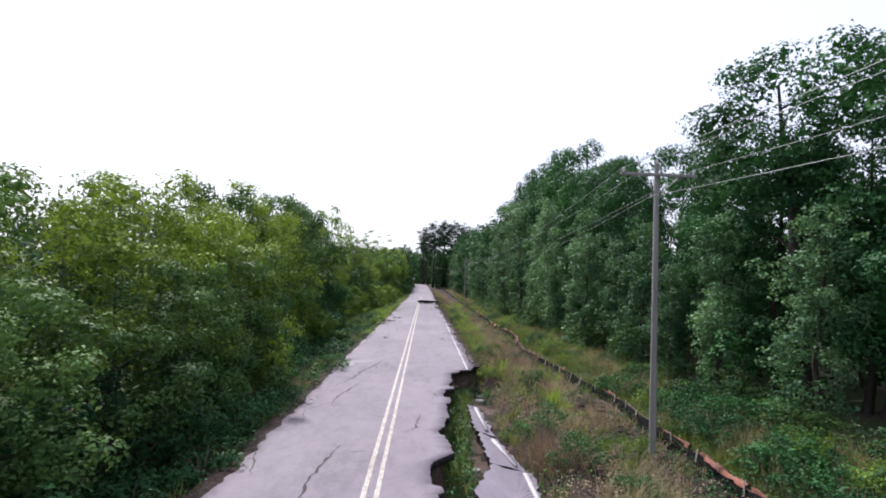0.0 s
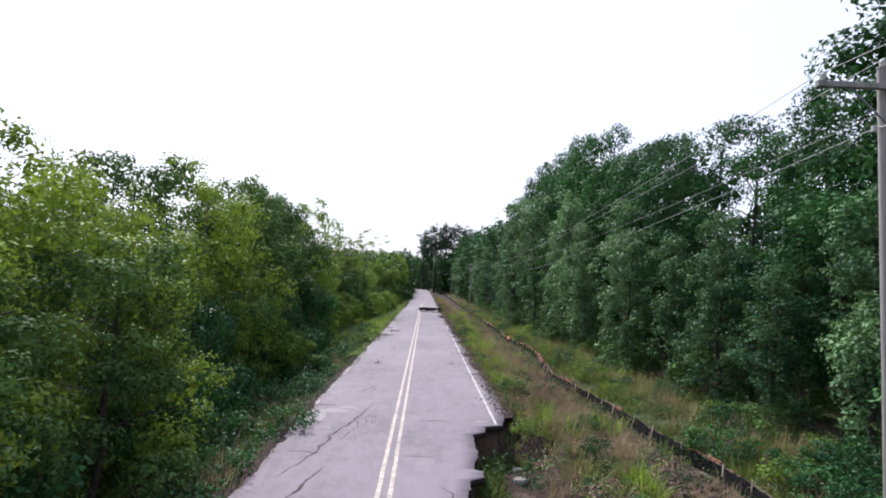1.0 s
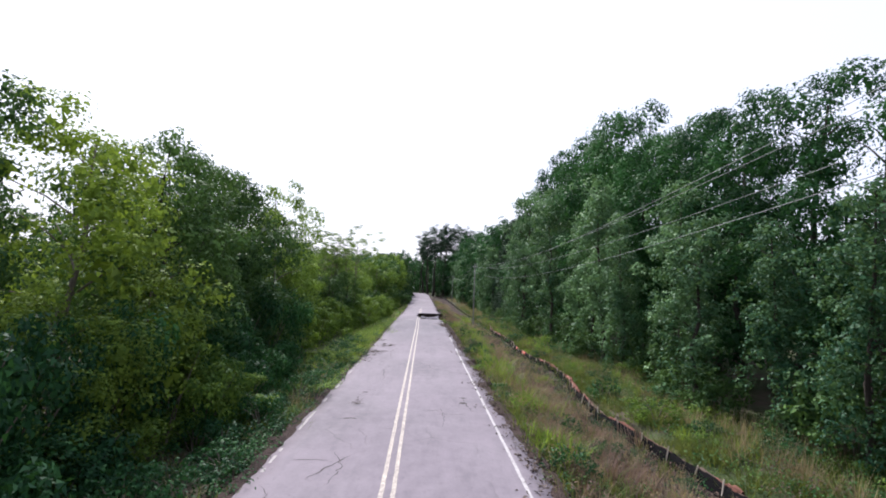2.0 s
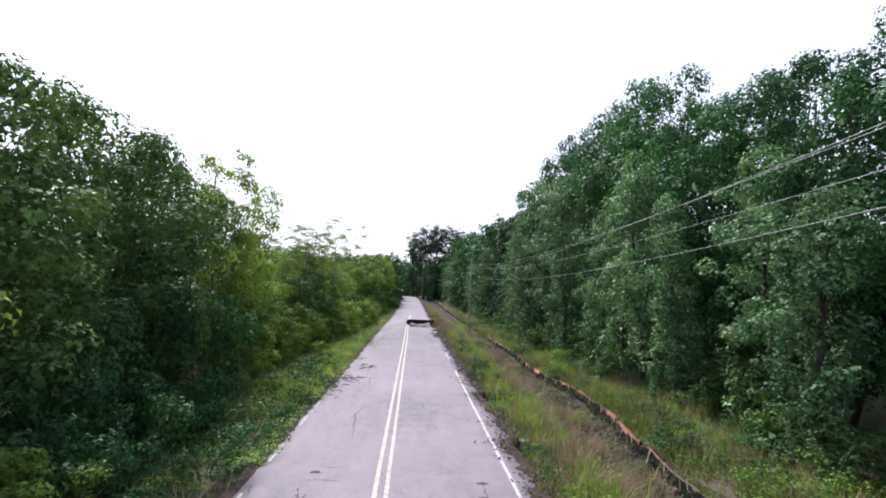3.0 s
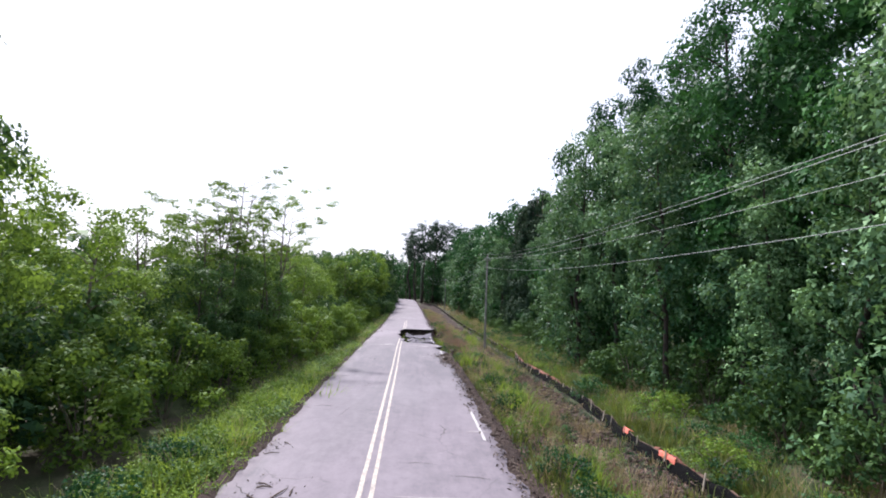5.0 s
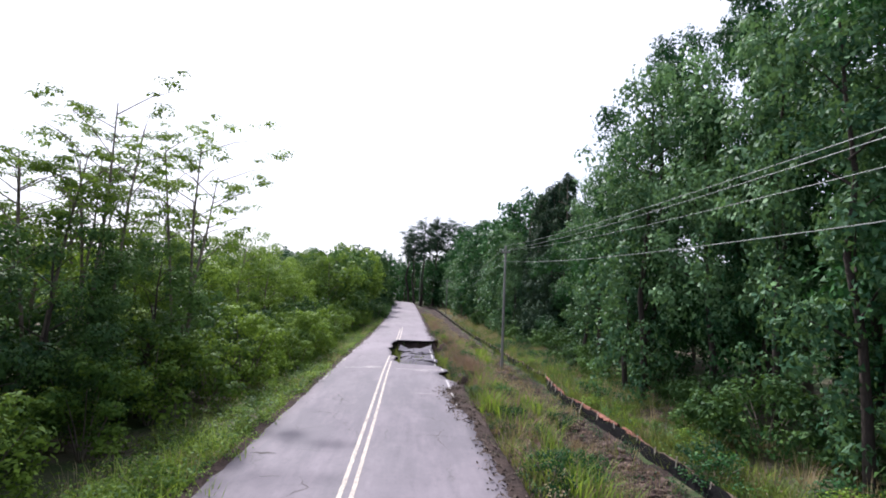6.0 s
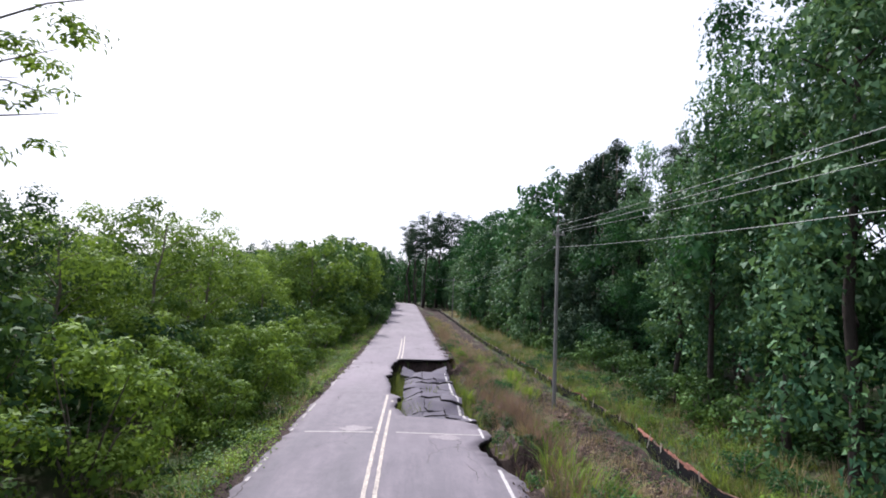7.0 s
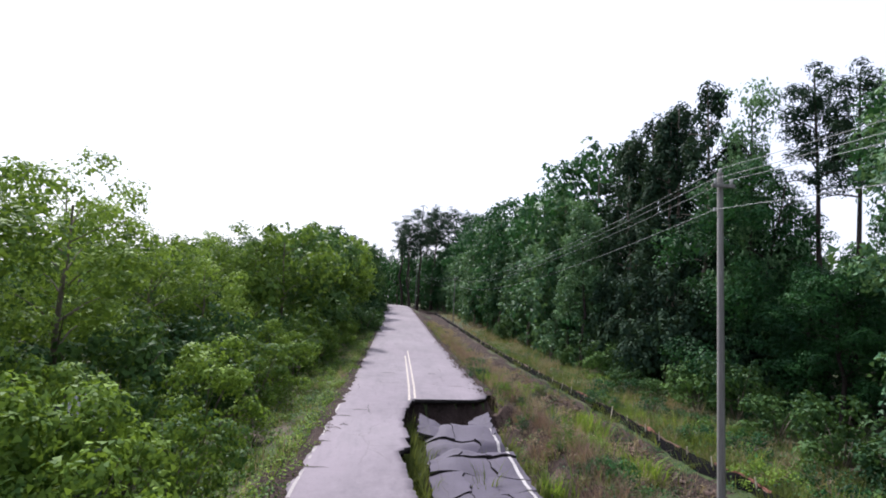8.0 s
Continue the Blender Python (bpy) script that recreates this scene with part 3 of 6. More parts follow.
def spill(name, side, table, material, label, seed):
    """Soil and litter creeping over the road's edge; table: y, how far in from the edge."""
    ty, tw = np.array(table).T
    ys = np.arange(ty[0], ty[-1], 0.25)
    V, F = [], []
    cols = 6
    for j, y in enumerate(ys):
        e = right_break(y) if side > 0 else left_break(y)
        w = float(np.interp(y, ty, tw)) * (0.75 + 0.9 * noise.noise((y * 0.8, seed, 0)) + 0.5 * noise.noise((y * 3.1, seed, 4)))
        w = max(0.02, w)
        for k in range(cols):
            f = k / (cols - 1)
            u = e - side * w + side * (w + 0.35) * f
            z = road_top(u, y) - 0.012 + 0.05 * f ** 0.7 + 0.025 * noise.noise((u * 4, y * 4, seed)) - (0.16 if k == cols - 1 else 0)
            V.append((u + bend(y), y, z))
        if j:
            for k in range(cols - 1):
                a = (j - 1) * cols + k
                F.append((a, a + 1, a + cols + 1, a + cols))
    ob = new(name, mesh_from(name, V, F, material, True))
    return tagged(ob, label, "soil", kind="structure")


spill("soil_spill_right", 1, ((26.5, 0.15), (34, 0.25), (38, 0.55), (44, 0.2), (52, 0.2), (58, 0.35), (64, 0.4), (72, 0.3), (78, 0.5), (81, 1.0), (83, 0.8), (85, 0.1)), M_MULCH, "brown litter and soil creeping over the asphalt edge", 81)
spill("soil_spill_far", 1, ((110.8, 0.1), (125, 0.3), (150, 0.3), (200, 0.3)), M_MULCH, "brown litter and soil creeping over the asphalt edge", 84)
spill("soil_spill_left", -1, ((4, 0.15), (18, 0.25), (24, 0.15), (30, 0.05), (50, 0.05), (54, 0.2), (62, 0.2), (70, 0.04), (90, 0.04), (99, 0.15), (112, 0.35), (125, 0.15), (200, 0.15)), M_MULCH, "brown litter and soil creeping over the asphalt edge", 87)


# ---- plants ----
def tree(name, me_trunk, me_crown, m, label, category="tree", group="", crown_label=""):
    ob = new(name)
    ob.matrix_basis = m
    child("trunk", me_trunk, ob)
    child("crown", me_crown, ob, crown_label)
    return tagged(ob, label, category, group)


def placed(x, y, s=1.0, turn=0.0, sz=None, sink=0.1):
    return Matrix.Translation((x, y, ground_z(x, y) - sink)) @ Matrix.Rotation(turn, 4, "Z") @ Matrix.Diagonal((s, s, sz or s, 1))


def limbs(rng, height, r0, n, reach, start=0.3, lean=0.05, rise=0.5):
    """A trunk with limbs; gives the tubes and the limbs' tips."""
    top = Vector((rng.normal() * lean * height, rng.normal() * lean * height, height))
    pts = [Vector((0, 0, -0.3))]
    for k in range(1, 7):
        f = k / 6
        pts.append(top * f + Vector((rng.normal() * 0.02 * height * (1 - f), rng.normal() * 0.02 * height * (1 - f), 0)))
    items = [(pts, [r0 * (1.25 if k == 0 else 1) * (1 - 0.13 * k) for k in range(7)])]
    tips = [pts[-1]]
    for k in range(n):
        f = start + (0.95 - start) * (k + rng.random() * 0.6) / n
        base = top * f
        a = k * 2.4 + rng.normal() * 0.4
        ln = reach * rng.uniform(0.65, 1.1) * (1.15 - 0.5 * f)
        d = Vector((math.cos(a), math.sin(a), rise * rng.uniform(0.6, 1.5)))
        mid = base + d * ln * 0.5 + Vector((0, 0, 0.1 * ln))
        tip = base + d * ln + Vector((0, 0, 0.05 * ln))
        items.append(([base, mid, tip], [r0 * 0.4 * (1 - 0.5 * f), r0 * 0.24 * (1 - 0.5 * f), 0.015]))
        tips += [mid, tip]
    return items, tips


def lobes(rng, height, reach, low, n, size, egg, seed, small=4):
    """Billowing clumps: big lobes over an egg-shaped crown, each carrying smaller ones."""
    out = []
    for k in range(n):
        q = ((k + rng.random()) / n) ** 0.85
        t = low + (0.95 - low) * q
        prof = min(1.0, 0.55 + q * 2.2) * math.sqrt(max(0.02, 1 - max(0.0, (q - egg) / (1.02 - egg)) ** 2))
        a = k * 2.4 + rng.normal() * 0.5
        rad = reach * prof * rng.uniform(0.45, 0.82) * (1 + 0.15 * math.sin(3 * a + seed))
        s = size * rng.uniform(0.75, 1.3) * (0.75 if q > 0.85 else 1.0)
        c = np.array((rad * math.cos(a), rad * math.sin(a), t * height))
        out.append((*c, s * 0.85, 0.8))
        for j in range(small):
            d = rng.normal(size=3) + np.array((math.cos(a), math.sin(a), 0.55)) * 0.8
            d /= np.linalg.norm(d)
            out.append((*(c + d * s * np.array((0.9, 0.9, 0.7))), s * rng.uniform(0.35, 0.6), 0.75))
    return out


def broadleaf(seed, height, reach, low, count, length, width, leaf, bark, size=1.25, n=30, droop=0.35, egg=0.6, single=False, small=4, core=5, soft=0.55):
    """Meshes of a leafy tree, its crown from `low` (part of its height) to the top."""
    rng = np.random.default_rng(seed)
    items, tips = limbs(rng, height * 0.88, 0.014 * height, 11, reach * 0.7)
    v, f = tubes(items)
    trunk = mesh_from("trunk", v, f, bark, True)
    blobs = lobes(rng, height, reach, low, n, size, egg, seed, small)
    v, f, n = blob_leaves(blobs, count, length, width, rng, droop=droop, single=single, core=core, soft=soft, rough=0.3 + 0.4 * max(0.0, soft - 0.55))
    crown = mesh_from("crown", to_height(v, height), f, leaf, True, n)
    return trunk, crown


def vine_tower(seed, height, reach, count, length, width, leaf, bark, single=False):
    """A trunk wrapped in climbing vine: ragged ropes and curtains of leaves, with dark gaps between them."""
    rng = np.random.default_rng(seed)
    items, tips = limbs(rng, height * 0.92, 0.013 * height, 10, reach * 1.1, 0.3)
    v, f = tubes(items)
    trunk = mesh_from("trunk", v, f, bark, True)
    blobs = []
    for k in range(8):
        a = k * 2.4 + rng.normal() * 0.4
        r = reach * math.sqrt((k + 0.5) / 8) * rng.uniform(0.8, 1.25)
        top = height * rng.uniform(0.35, 1.0) * (1 - 0.3 * (r / reach / 1.25) ** 2)
        z, x, y = top, r * math.cos(a), r * math.sin(a)
        wide = rng.uniform(0.2, 0.5)
        foot = rng.uniform(0.0, 0.3) * height if rng.random() < 0.6 else 0.2
        while z > foot:
            blobs.append((x, y, z, wide * rng.uniform(0.55, 1.5), 1.1))
            z -= wide * rng.uniform(0.7, 2.0)
            x += rng.normal() * 0.14
            y += rng.normal() * 0.14
            if rng.random() < 0.12:
                z -= rng.uniform(0.6, 1.6)
            if rng.random() < 0.2:
                # a side shoot standing out into the light
                b = a + rng.normal() * 0.7
                blobs.append((x + math.cos(b) * 0.6, y + math.sin(b) * 0.6, z + rng.uniform(-0.1, 0.4), rng.uniform(0.22, 0.45), 0.6))
    for p in tips:
        blobs.append((p.x, p.y, p.z, rng.uniform(0.4, 0.95), 0.7))
        for j in range(2):
            blobs.append((p.x + rng.normal() * 0.6, p.y + rng.normal() * 0.6, p.z + rng.normal() * 0.5, rng.uniform(0.25, 0.5), 0.7))
    v, f, n = blob_leaves(blobs, count, length, width, rng, up=0.3, hollow=0.6, droop=0.6, top=0.4, single=single, rough=0.5, soft=0.75, core=2)
    return trunk, mesh_from("crown", to_height(v, height), f, leaf, True, n)


def pine(seed, height, count, leaf, bark, bare=0.55, reach=3.0, length=0.5, width=0.16, clump=1.0):
    rng = np.random.default_rng(seed)
    items, tips = limbs(rng, height, 0.011 * height, 22, reach, bare, 0.02, 0.12)
    v, f = tubes(items)
    trunk = mesh_from("trunk", v, f, bark, True)
    blobs = [(p.x, p.y, p.z + 0.2, rng.uniform(0.6, 1.2) * clump, 0.8) for p in tips]
    v, f, n = blob_leaves(blobs, count, length, width, rng, up=0.5, hollow=0.25, droop=-0.1)
    return trunk, mesh_from("crown", v, f, leaf, True, n)


def conifer(seed, height, reach, count, leaf, bark):
    """A dense dark evergreen, narrowing to a ragged tip."""
    rng = np.random.default_rng(seed)
    items, tips = limbs(rng, height, 0.012 * height, 16, reach * 0.6, 0.12, 0.02, 0.25)
    v, f = tubes(items)
    trunk = mesh_from("trunk", v, f, bark, True)
    blobs = []
    for k in range(110):
        q = rng.random() ** 1.1
        r = reach * (1 - q) ** 0.6 * rng.uniform(0.45, 1.0) + 0.12
        a = rng.random() * 2 * math.pi
        blobs.append((r * math.cos(a), r * math.sin(a), height * (0.06 + 0.94 * q), rng.uniform(0.4, 0.95) * (1.1 - 0.55 * q), 1.0))
    v, f, n = blob_leaves(blobs, count, 0.3, 0.13, rng, up=0.5, hollow=0.4, droop=-0.3, core=5)
    return trunk, mesh_from("crown", v, f, leaf, True, n)


def flat_top(seed, height, leaf, bark, count=3600):
    """Slender bare stems that open into flat feathery tiers near the top."""
    rng = np.random.default_rng(seed)
    items, blobs = [], []
    for k in range(3):
        a = k * 2.1 + 0.4 + seed
        lean = Vector((math.cos(a) * 1.1, math.sin(a) * 1.0, height * rng.uniform(0.78, 0.96)))
        pts = [Vector((math.cos(a) * 0.12, math.sin(a) * 0.12, -0.2)), lean * 0.35 + Vector((rng.normal() * 0.15, rng.normal() * 0.15, 0)), lean * 0.7 + Vector((0, 0, 0.2)), lean]
        items.append((pts, [0.075, 0.06, 0.042, 0.018]))
        for j in range(9):
            f = 0.6 + 0.38 * (j + rng.random()) / 9
            b = j * 2.4 + rng.normal() * 0.4
            out = rng.uniform(1.0, 2.3) * (0.65 + 0.5 * f)
            tip = lean * f + Vector((math.cos(b) * out, math.sin(b) * out, rng.uniform(0.35, 1.1)))
            items.append(([lean * f, (lean * f + tip) / 2 + Vector((0, 0, 0.15)), tip], [0.024, 0.016, 0.006]))
            for s in (0.55, 0.8, 1.05):
                p = lean * f + (tip - lean * f) * s + Vector((rng.normal() * 0.2, rng.normal() * 0.2, 0))
                blobs.append((p.x, p.y, p.z, rng.uniform(0.25, 0.55), 0.3))
    v, f = tubes(items, 6)
    trunk = mesh_from("trunk", v, f, bark, True)
    v, f, n = blob_leaves(blobs, count, 0.15, 0.06, rng, up=0.8, hollow=0.1, droop=0.15)
    return trunk, mesh_from("crown", to_height(v, height), f, leaf, True, n)


def shrub_mesh(seed, height, reach, count, length, width, leaf):
    rng = np.random.default_rng(seed)
    items = []
    for k in range(6):
        a = k * 1.05 + rng.random()
        tip = Vector((math.cos(a) * reach * 0.6, math.sin(a) * reach * 0.6, height * rng.uniform(0.55, 0.85)))
        items.append(([Vector((0, 0, -0.2)), tip * 0.5 + Vector((0, 0, 0.15)), tip], [0.03, 0.02, 0.008]))
    v, f = tubes(items, 4)
    stems = mesh_from("stem", v, f, M_BARK, True)
    blobs = lobes(rng, height, reach, 0.08, 13, reach * 0.34, 0.35, seed, 4)
    v, f, n = blob_leaves(blobs, count, length, width, rng, up=0.25, hollow=0.65, droop=0.3, single=True, core=6)
    return stems, mesh_from("crown", to_height(v, height), f, leaf, True, n)


# kinds of tree: each is a pair of meshes and the height it was drawn at
NEAR_RIGHT = [broadleaf(11 + k, 14.0, 3.1, 0.07, 17000, 0.18, 0.155, M_LEAF_RIGHT, M_PINEBARK, 1.4, 17, single=True, small=6, core=7, soft=0.75) for k in range(4)]
VINES = [vine_tower(31 + k, 11.0, 1.3, 7600, 0.185, 0.17, M_LEAF_VINE, M_PINEBARK, True) for k in range(6)]
FAR_RIGHT = [broadleaf(51 + k, 14.0, 3.4, 0.05, 2300, 0.46, 0.44, M_LEAF_RIGHT, M_BARK, 1.3, 22, single=True, small=4, core=1) for k in range(3)]
FAR_VINE = [vine_tower(61 + k, 11.0, 1.5, 2600, 0.36, 0.36, M_LEAF_VINE, M_BARK, True) for k in range(2)]
NEAR_LEFT = [broadleaf(71 + k, 9.0, 2.9, 0.03, 13000, 0.15, 0.115, M_LEAF_LEFT, M_BARK, 1.15, 19, 0.45, single=True, small=6, core=8) for k in range(3)]
NEAR_DEEP = [broadleaf(81 + k, 9.0, 3.0, 0.05, 12500, 0.16, 0.13, M_LEAF_SHADE, M_PINEBARK, 0.95, 24, 0.4, single=True, core=8) for k in range(3)]
MID_LEFT = [broadleaf(76 + k, 9.0, 2.9, 0.06, 9000, 0.18, 0.145, M_LEAF_MID, M_BARK, 1.15, 17, 0.4, single=True) for k in range(3)]
AIRY = [broadleaf(86 + k, 9.0, 2.7, 0.1, 7000, 0.17, 0.13, M_LEAF_MID, M_BARK, 0.7, 22, 0.4, 0.7, single=True, core=1) for k in range(3)]
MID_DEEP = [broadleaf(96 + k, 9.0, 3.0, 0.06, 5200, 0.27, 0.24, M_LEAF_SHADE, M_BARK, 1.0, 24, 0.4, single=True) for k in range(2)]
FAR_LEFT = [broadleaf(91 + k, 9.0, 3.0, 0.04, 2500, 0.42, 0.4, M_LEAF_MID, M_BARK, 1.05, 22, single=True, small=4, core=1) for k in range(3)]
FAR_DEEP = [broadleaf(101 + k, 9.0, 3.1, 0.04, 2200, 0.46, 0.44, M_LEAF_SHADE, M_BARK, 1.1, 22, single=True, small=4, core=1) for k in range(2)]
PINES = [pine(111 + k, 24.0, 3000, M_NEEDLE, M_PINEBARK, 0.6) for k in range(3)]
SLIM_PINES = [pine(121 + k, 16.0, 6500, M_NEEDLE, M_PINEBARK, 0.62, 2.0, 0.2, 0.08, 0.62) for k in range(2)]
CONIFERS = [conifer(131 + k, 14.0, 3.0, 8000, M_NEEDLE, M_BARK) for k in range(2)]
FLAT = [flat_top(141 + k, 11.0, M_LEAF_MID, M_BARK, 4600) for k in range(3)]
SHRUBS = [shrub_mesh(151 + k, 3.2, 1.7, 4000, 0.15, 0.115, M_LEAF_SHRUB) for k in range(4)]
LOW_SHRUBS = [shrub_mesh(161 + k, 1.3, 1.2, 700, 0.12, 0.09, M_LEAF_SHRUB) for k in range(3)]
LOW_DARK = [shrub_mesh(191 + k, 1.1, 1.0, 640, 0.11, 0.085, M_LEAF_RIGHT) for k in range(3)]
# left undergrowth borrows the dark wood leaf to read as shaded
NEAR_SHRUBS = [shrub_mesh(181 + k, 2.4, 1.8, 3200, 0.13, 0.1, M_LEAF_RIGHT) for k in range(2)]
DEEP_SHRUBS = [shrub_mesh(171 + k, 2.4, 1.8, 1900, 0.19, 0.17, M_LEAF_SHADE) for k in range(2)]

# height of the tree tops along each side
HR_Y, HR_Z = (0, 17, 21, 23, 28, 31, 36, 42, 47, 52, 58, 64, 72, 80, 88, 93, 97, 101, 102.5, 115.5, 117, 122, 130, 145, 165, 250), (11, 12, 12.5, 12.5, 12.6, 13.4, 15.6, 15.6, 15.4, 16.4, 18.8, 20.6, 23, 23, 23.4, 22.0, 20.6, 18.8, 8.5, 8.8, 17.4, 19.6, 20.2, 19.2, 21, 23)
HL_Y, HL_Z = (0, 12, 17, 20.5, 24, 29, 34, 40, 44, 48, 52, 56, 60, 66, 70, 78, 86, 92, 97, 104, 110, 116, 133, 155, 250), (5.6, 6.2, 6.9, 6.8, 7.6, 8.8, 9.4, 9.6, 9.9, 10.6, 10.6, 9.9, 8.8, 7.2, 7.2, 7.4, 7.4, 8.0, 8.6, 8.9, 8.2, 7.4, 10.2, 13.2, 15.5)
rng = np.random.default_rng(5)


def grow(name, kinds, drawn, x, y, height, label, group="", squash=1.0, category="tree"):
    k = rng.integers(len(kinds))
    top = max(0.45, height - ground_z(x, y))
    s = top / drawn
    wide = s ** 0.55 * squash * rng.uniform(0.92, 1.08)
    m = placed(x, y, wide, rng.random() * 6.28, s)
    return tree(name, *kinds[k], m, label, category, group)


def right_side():
    global rng
    rng = np.random.default_rng(501)
    y = 9.0
    while y < 136:
        if 102.0 < y < 115.5:
            y = 116.6
        x = 18.5 + rng.normal() * 0.7
        h = float(np.interp(y, HR_Y, HR_Z)) * rng.uniform(0.93, 1.05)
        if 116.5 < y < 136:
            grow("evergreen_tree", CONIFERS, 14.0, x - 0.6, y, h, "dense dark evergreen tree in the roadside wood", "trees on the wooded side")
        else:
            grow("broadleaf_tree", NEAR_RIGHT, 14.0, x, y, h, "tall dark green broadleaf tree in the roadside wood", "trees on the wooded side")
        y += rng.uniform(3.6, 4.8)
    for x, y, h in ((18.9, 103.2, 15.6), (21.4, 107.0, 10.6), (22.0, 110.8, 7.4), (21.6, 114.6, 10.5), (20.6, 117.4, 13.0), (18.2, 109.0, 7.2), (18.6, 111.6, 7.0), (17.2, 114.6, 13.2)):
        grow("broadleaf_tree", NEAR_RIGHT, 14.0, x, y, h, "dark green broadleaf tree at the edge of the wood", "trees on the wooded side")
    y = 20.0
    while y < 138:
        h = float(np.interp(y, HR_Y, HR_Z)) * (rng.uniform(0.5, 0.8) if 74 < y < 96 else min(0.72, rng.uniform(0.4, 0.8)))
        grow("vine_covered_tree", VINES, 11.0, 13.7 + rng.normal() * 0.6, y, h, "slim tree hung with columns of climbing vine", "trees on the wooded side")
        y += rng.uniform(3.0, 5.6)
        if 101 < y < 130:
            y = 131.0
    y = 136.0
    while y < 250:
        s = bend(y)
        h = float(np.interp(y, HR_Y, HR_Z)) * rng.uniform(0.85, 1.08)
        grow("broadleaf_tree", FAR_RIGHT, 14.0, 16.5 + s + rng.normal() * 0.8, y, h, "tall broadleaf tree far along the road", "trees on the wooded side")
        grow("vine_covered_tree", FAR_VINE, 11.0, 13.4 + s + rng.normal() * 0.5, y + 2, h * rng.uniform(0.5, 0.85), "slim tree hung with pale climbing vine", "trees on the wooded side")
        y += rng.uniform(4.5, 6.0)
    y = 2.0
    while y < 240:
        h = float(np.interp(y, HR_Y, HR_Z)) * rng.uniform(0.66, 0.86)
        if 100 < y < 121:
            h = rng.uniform(6.8, 7.8)
        grow("broadleaf_tree", FAR_RIGHT, 14.0, 22.5 + rng.normal() * 1.0 + bend(y), y, h, "dark broadleaf tree deep in the roadside wood", "trees on the wooded side")
        y += rng.uniform(5.5, 7.5)


def left_side():
    global rng
    rng = np.random.default_rng(502)
    y = 4.0
    while y < 66:
        x = float(np.interp(y, (0, 25, 28, 42, 50, 66), (-8.9, -8.9, -11.0, -11.0, -12.4, -12.6))) + rng.normal() * 0.6
        h = float(np.interp(y, HL_Y, HL_Z)) * rng.uniform(0.94, 1.06)
        # darker leaf kind for the trees that stand in shade
        deep = y < 13 or 36 < y < 60 or rng.random() < 0.1
        grow("broadleaf_tree", NEAR_DEEP if deep else AIRY if y > 55 else NEAR_LEFT, 9.0, x, y, h,
             "bushy mid-green broadleaf tree at the roadside" if deep else "bushy yellow-green broadleaf tree at the roadside", "trees on the bushy side")
        y += rng.uniform(3.0, 4.0)
        if 24.5 < y < 28.5:
            y = 29.5
    y = 66.0
    while y < 125:
        h = float(np.interp(y, HL_Y, HL_Z)) * rng.uniform(0.86, 1.08)
        grow("broadleaf_tree", (AIRY if y < 86 and rng.random() < 0.5 else MID_LEFT) if rng.random() < 0.88 else NEAR_DEEP, 9.0, -12.6 + rng.normal() * 1.1, y, h, "bright green broadleaf tree behind the shrubs", "trees on the bushy side")
        y += rng.uniform(4.0, 5.0)
    y = 125.0
    while y < 250:
        h = float(np.interp(y, HL_Y, HL_Z)) * rng.uniform(0.85, 1.08)
        kinds = FAR_LEFT if rng.random() < 0.6 else FAR_DEEP
        grow("broadleaf_tree", kinds, 9.0, -10.0 + bend(y) + rng.normal() * 1.0, y, h, "green broadleaf tree far along the road", "trees on the bushy side")
        y += rng.uniform(4.0, 5.2)
    y = 0.0
    while y < 260:
        h = float(np.interp(y, HL_Y, HL_Z)) * (rng.uniform(0.5, 0.65) if 55 < y < 90 else rng.uniform(0.8, 0.95))
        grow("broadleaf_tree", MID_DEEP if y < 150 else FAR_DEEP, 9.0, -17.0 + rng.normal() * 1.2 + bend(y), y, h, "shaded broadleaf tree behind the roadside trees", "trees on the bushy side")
        y += rng.uniform(5.5, 7.5)


def far_end():
    global rng
    rng = np.random.default_rng(503)
    for row in range(3):
        for k in range(27):
            x = -50 + k * 3.9 + rng.normal() * 1.2
            y = 236 + row * 17 + rng.normal() * 3 + abs(x) * 0.1
            if abs(x - bend(y) + 1) > (8.0 if row == 0 else 0.0):
                grow("broadleaf_tree", FAR_RIGHT, 14.0, x, y, rng.uniform(15, 20) + row * 0.8, "dark tree in the wood where the road bends", "trees at the bend")
    for x, y, h in ((3.0, 236, 30.0), (7.0, 239, 31.0), (-1.0, 240, 27.5), (11.0, 242, 31.0), (14.5, 244, 27.0), (5.0, 246, 26.0), (17.5, 240, 30.0), (1.0, 232, 24.0)):
        grow("pine_tree", PINES, 24.0, x, y, h, "tall dark pine with bare trunk and rounded top", "trees at the bend", 1.3)


def distant_wood(x0, x1, seed, low, high, label):
    """The closed canopy that goes on behind the roadside trees."""
    g = np.random.default_rng(seed)
    blobs = []
    for row in range(6):
        for k in range(58):
            x = x0 + (x1 - x0) * (row + 0.5) / 6 + g.normal() * 1.3
            y = -40 + k * 6.2 + g.normal() * 1.3
            x += bend(min(y, 240))
            h = g.uniform(low, high) * (1 + 0.06 * row)
            base = ground_z(x, y)
            for up, r in ((0.74, 2.3), (0.45, 2.9), (0.2, 2.5)):
                blobs.append((x + g.normal() * 0.7, y + g.normal() * 0.7, base + h * up, r * g.uniform(0.85, 1.2), 0.85))
    v, f, n = blob_leaves(blobs, 34000, 1.3, 1.25, g, single=True, core=5)
    tagged(new("distant_wood", mesh_from("distant_wood", v, f, M_LEAF_SHADE, True, n)), label, "woods", kind="stuff")


g = np.random.default_rng(303)
end = [(g.uniform(-100, 90), g.uniform(296, 345), g.uniform(2.5, 19), g.uniform(2.5, 4.2), 0.9) for k in range(640)]
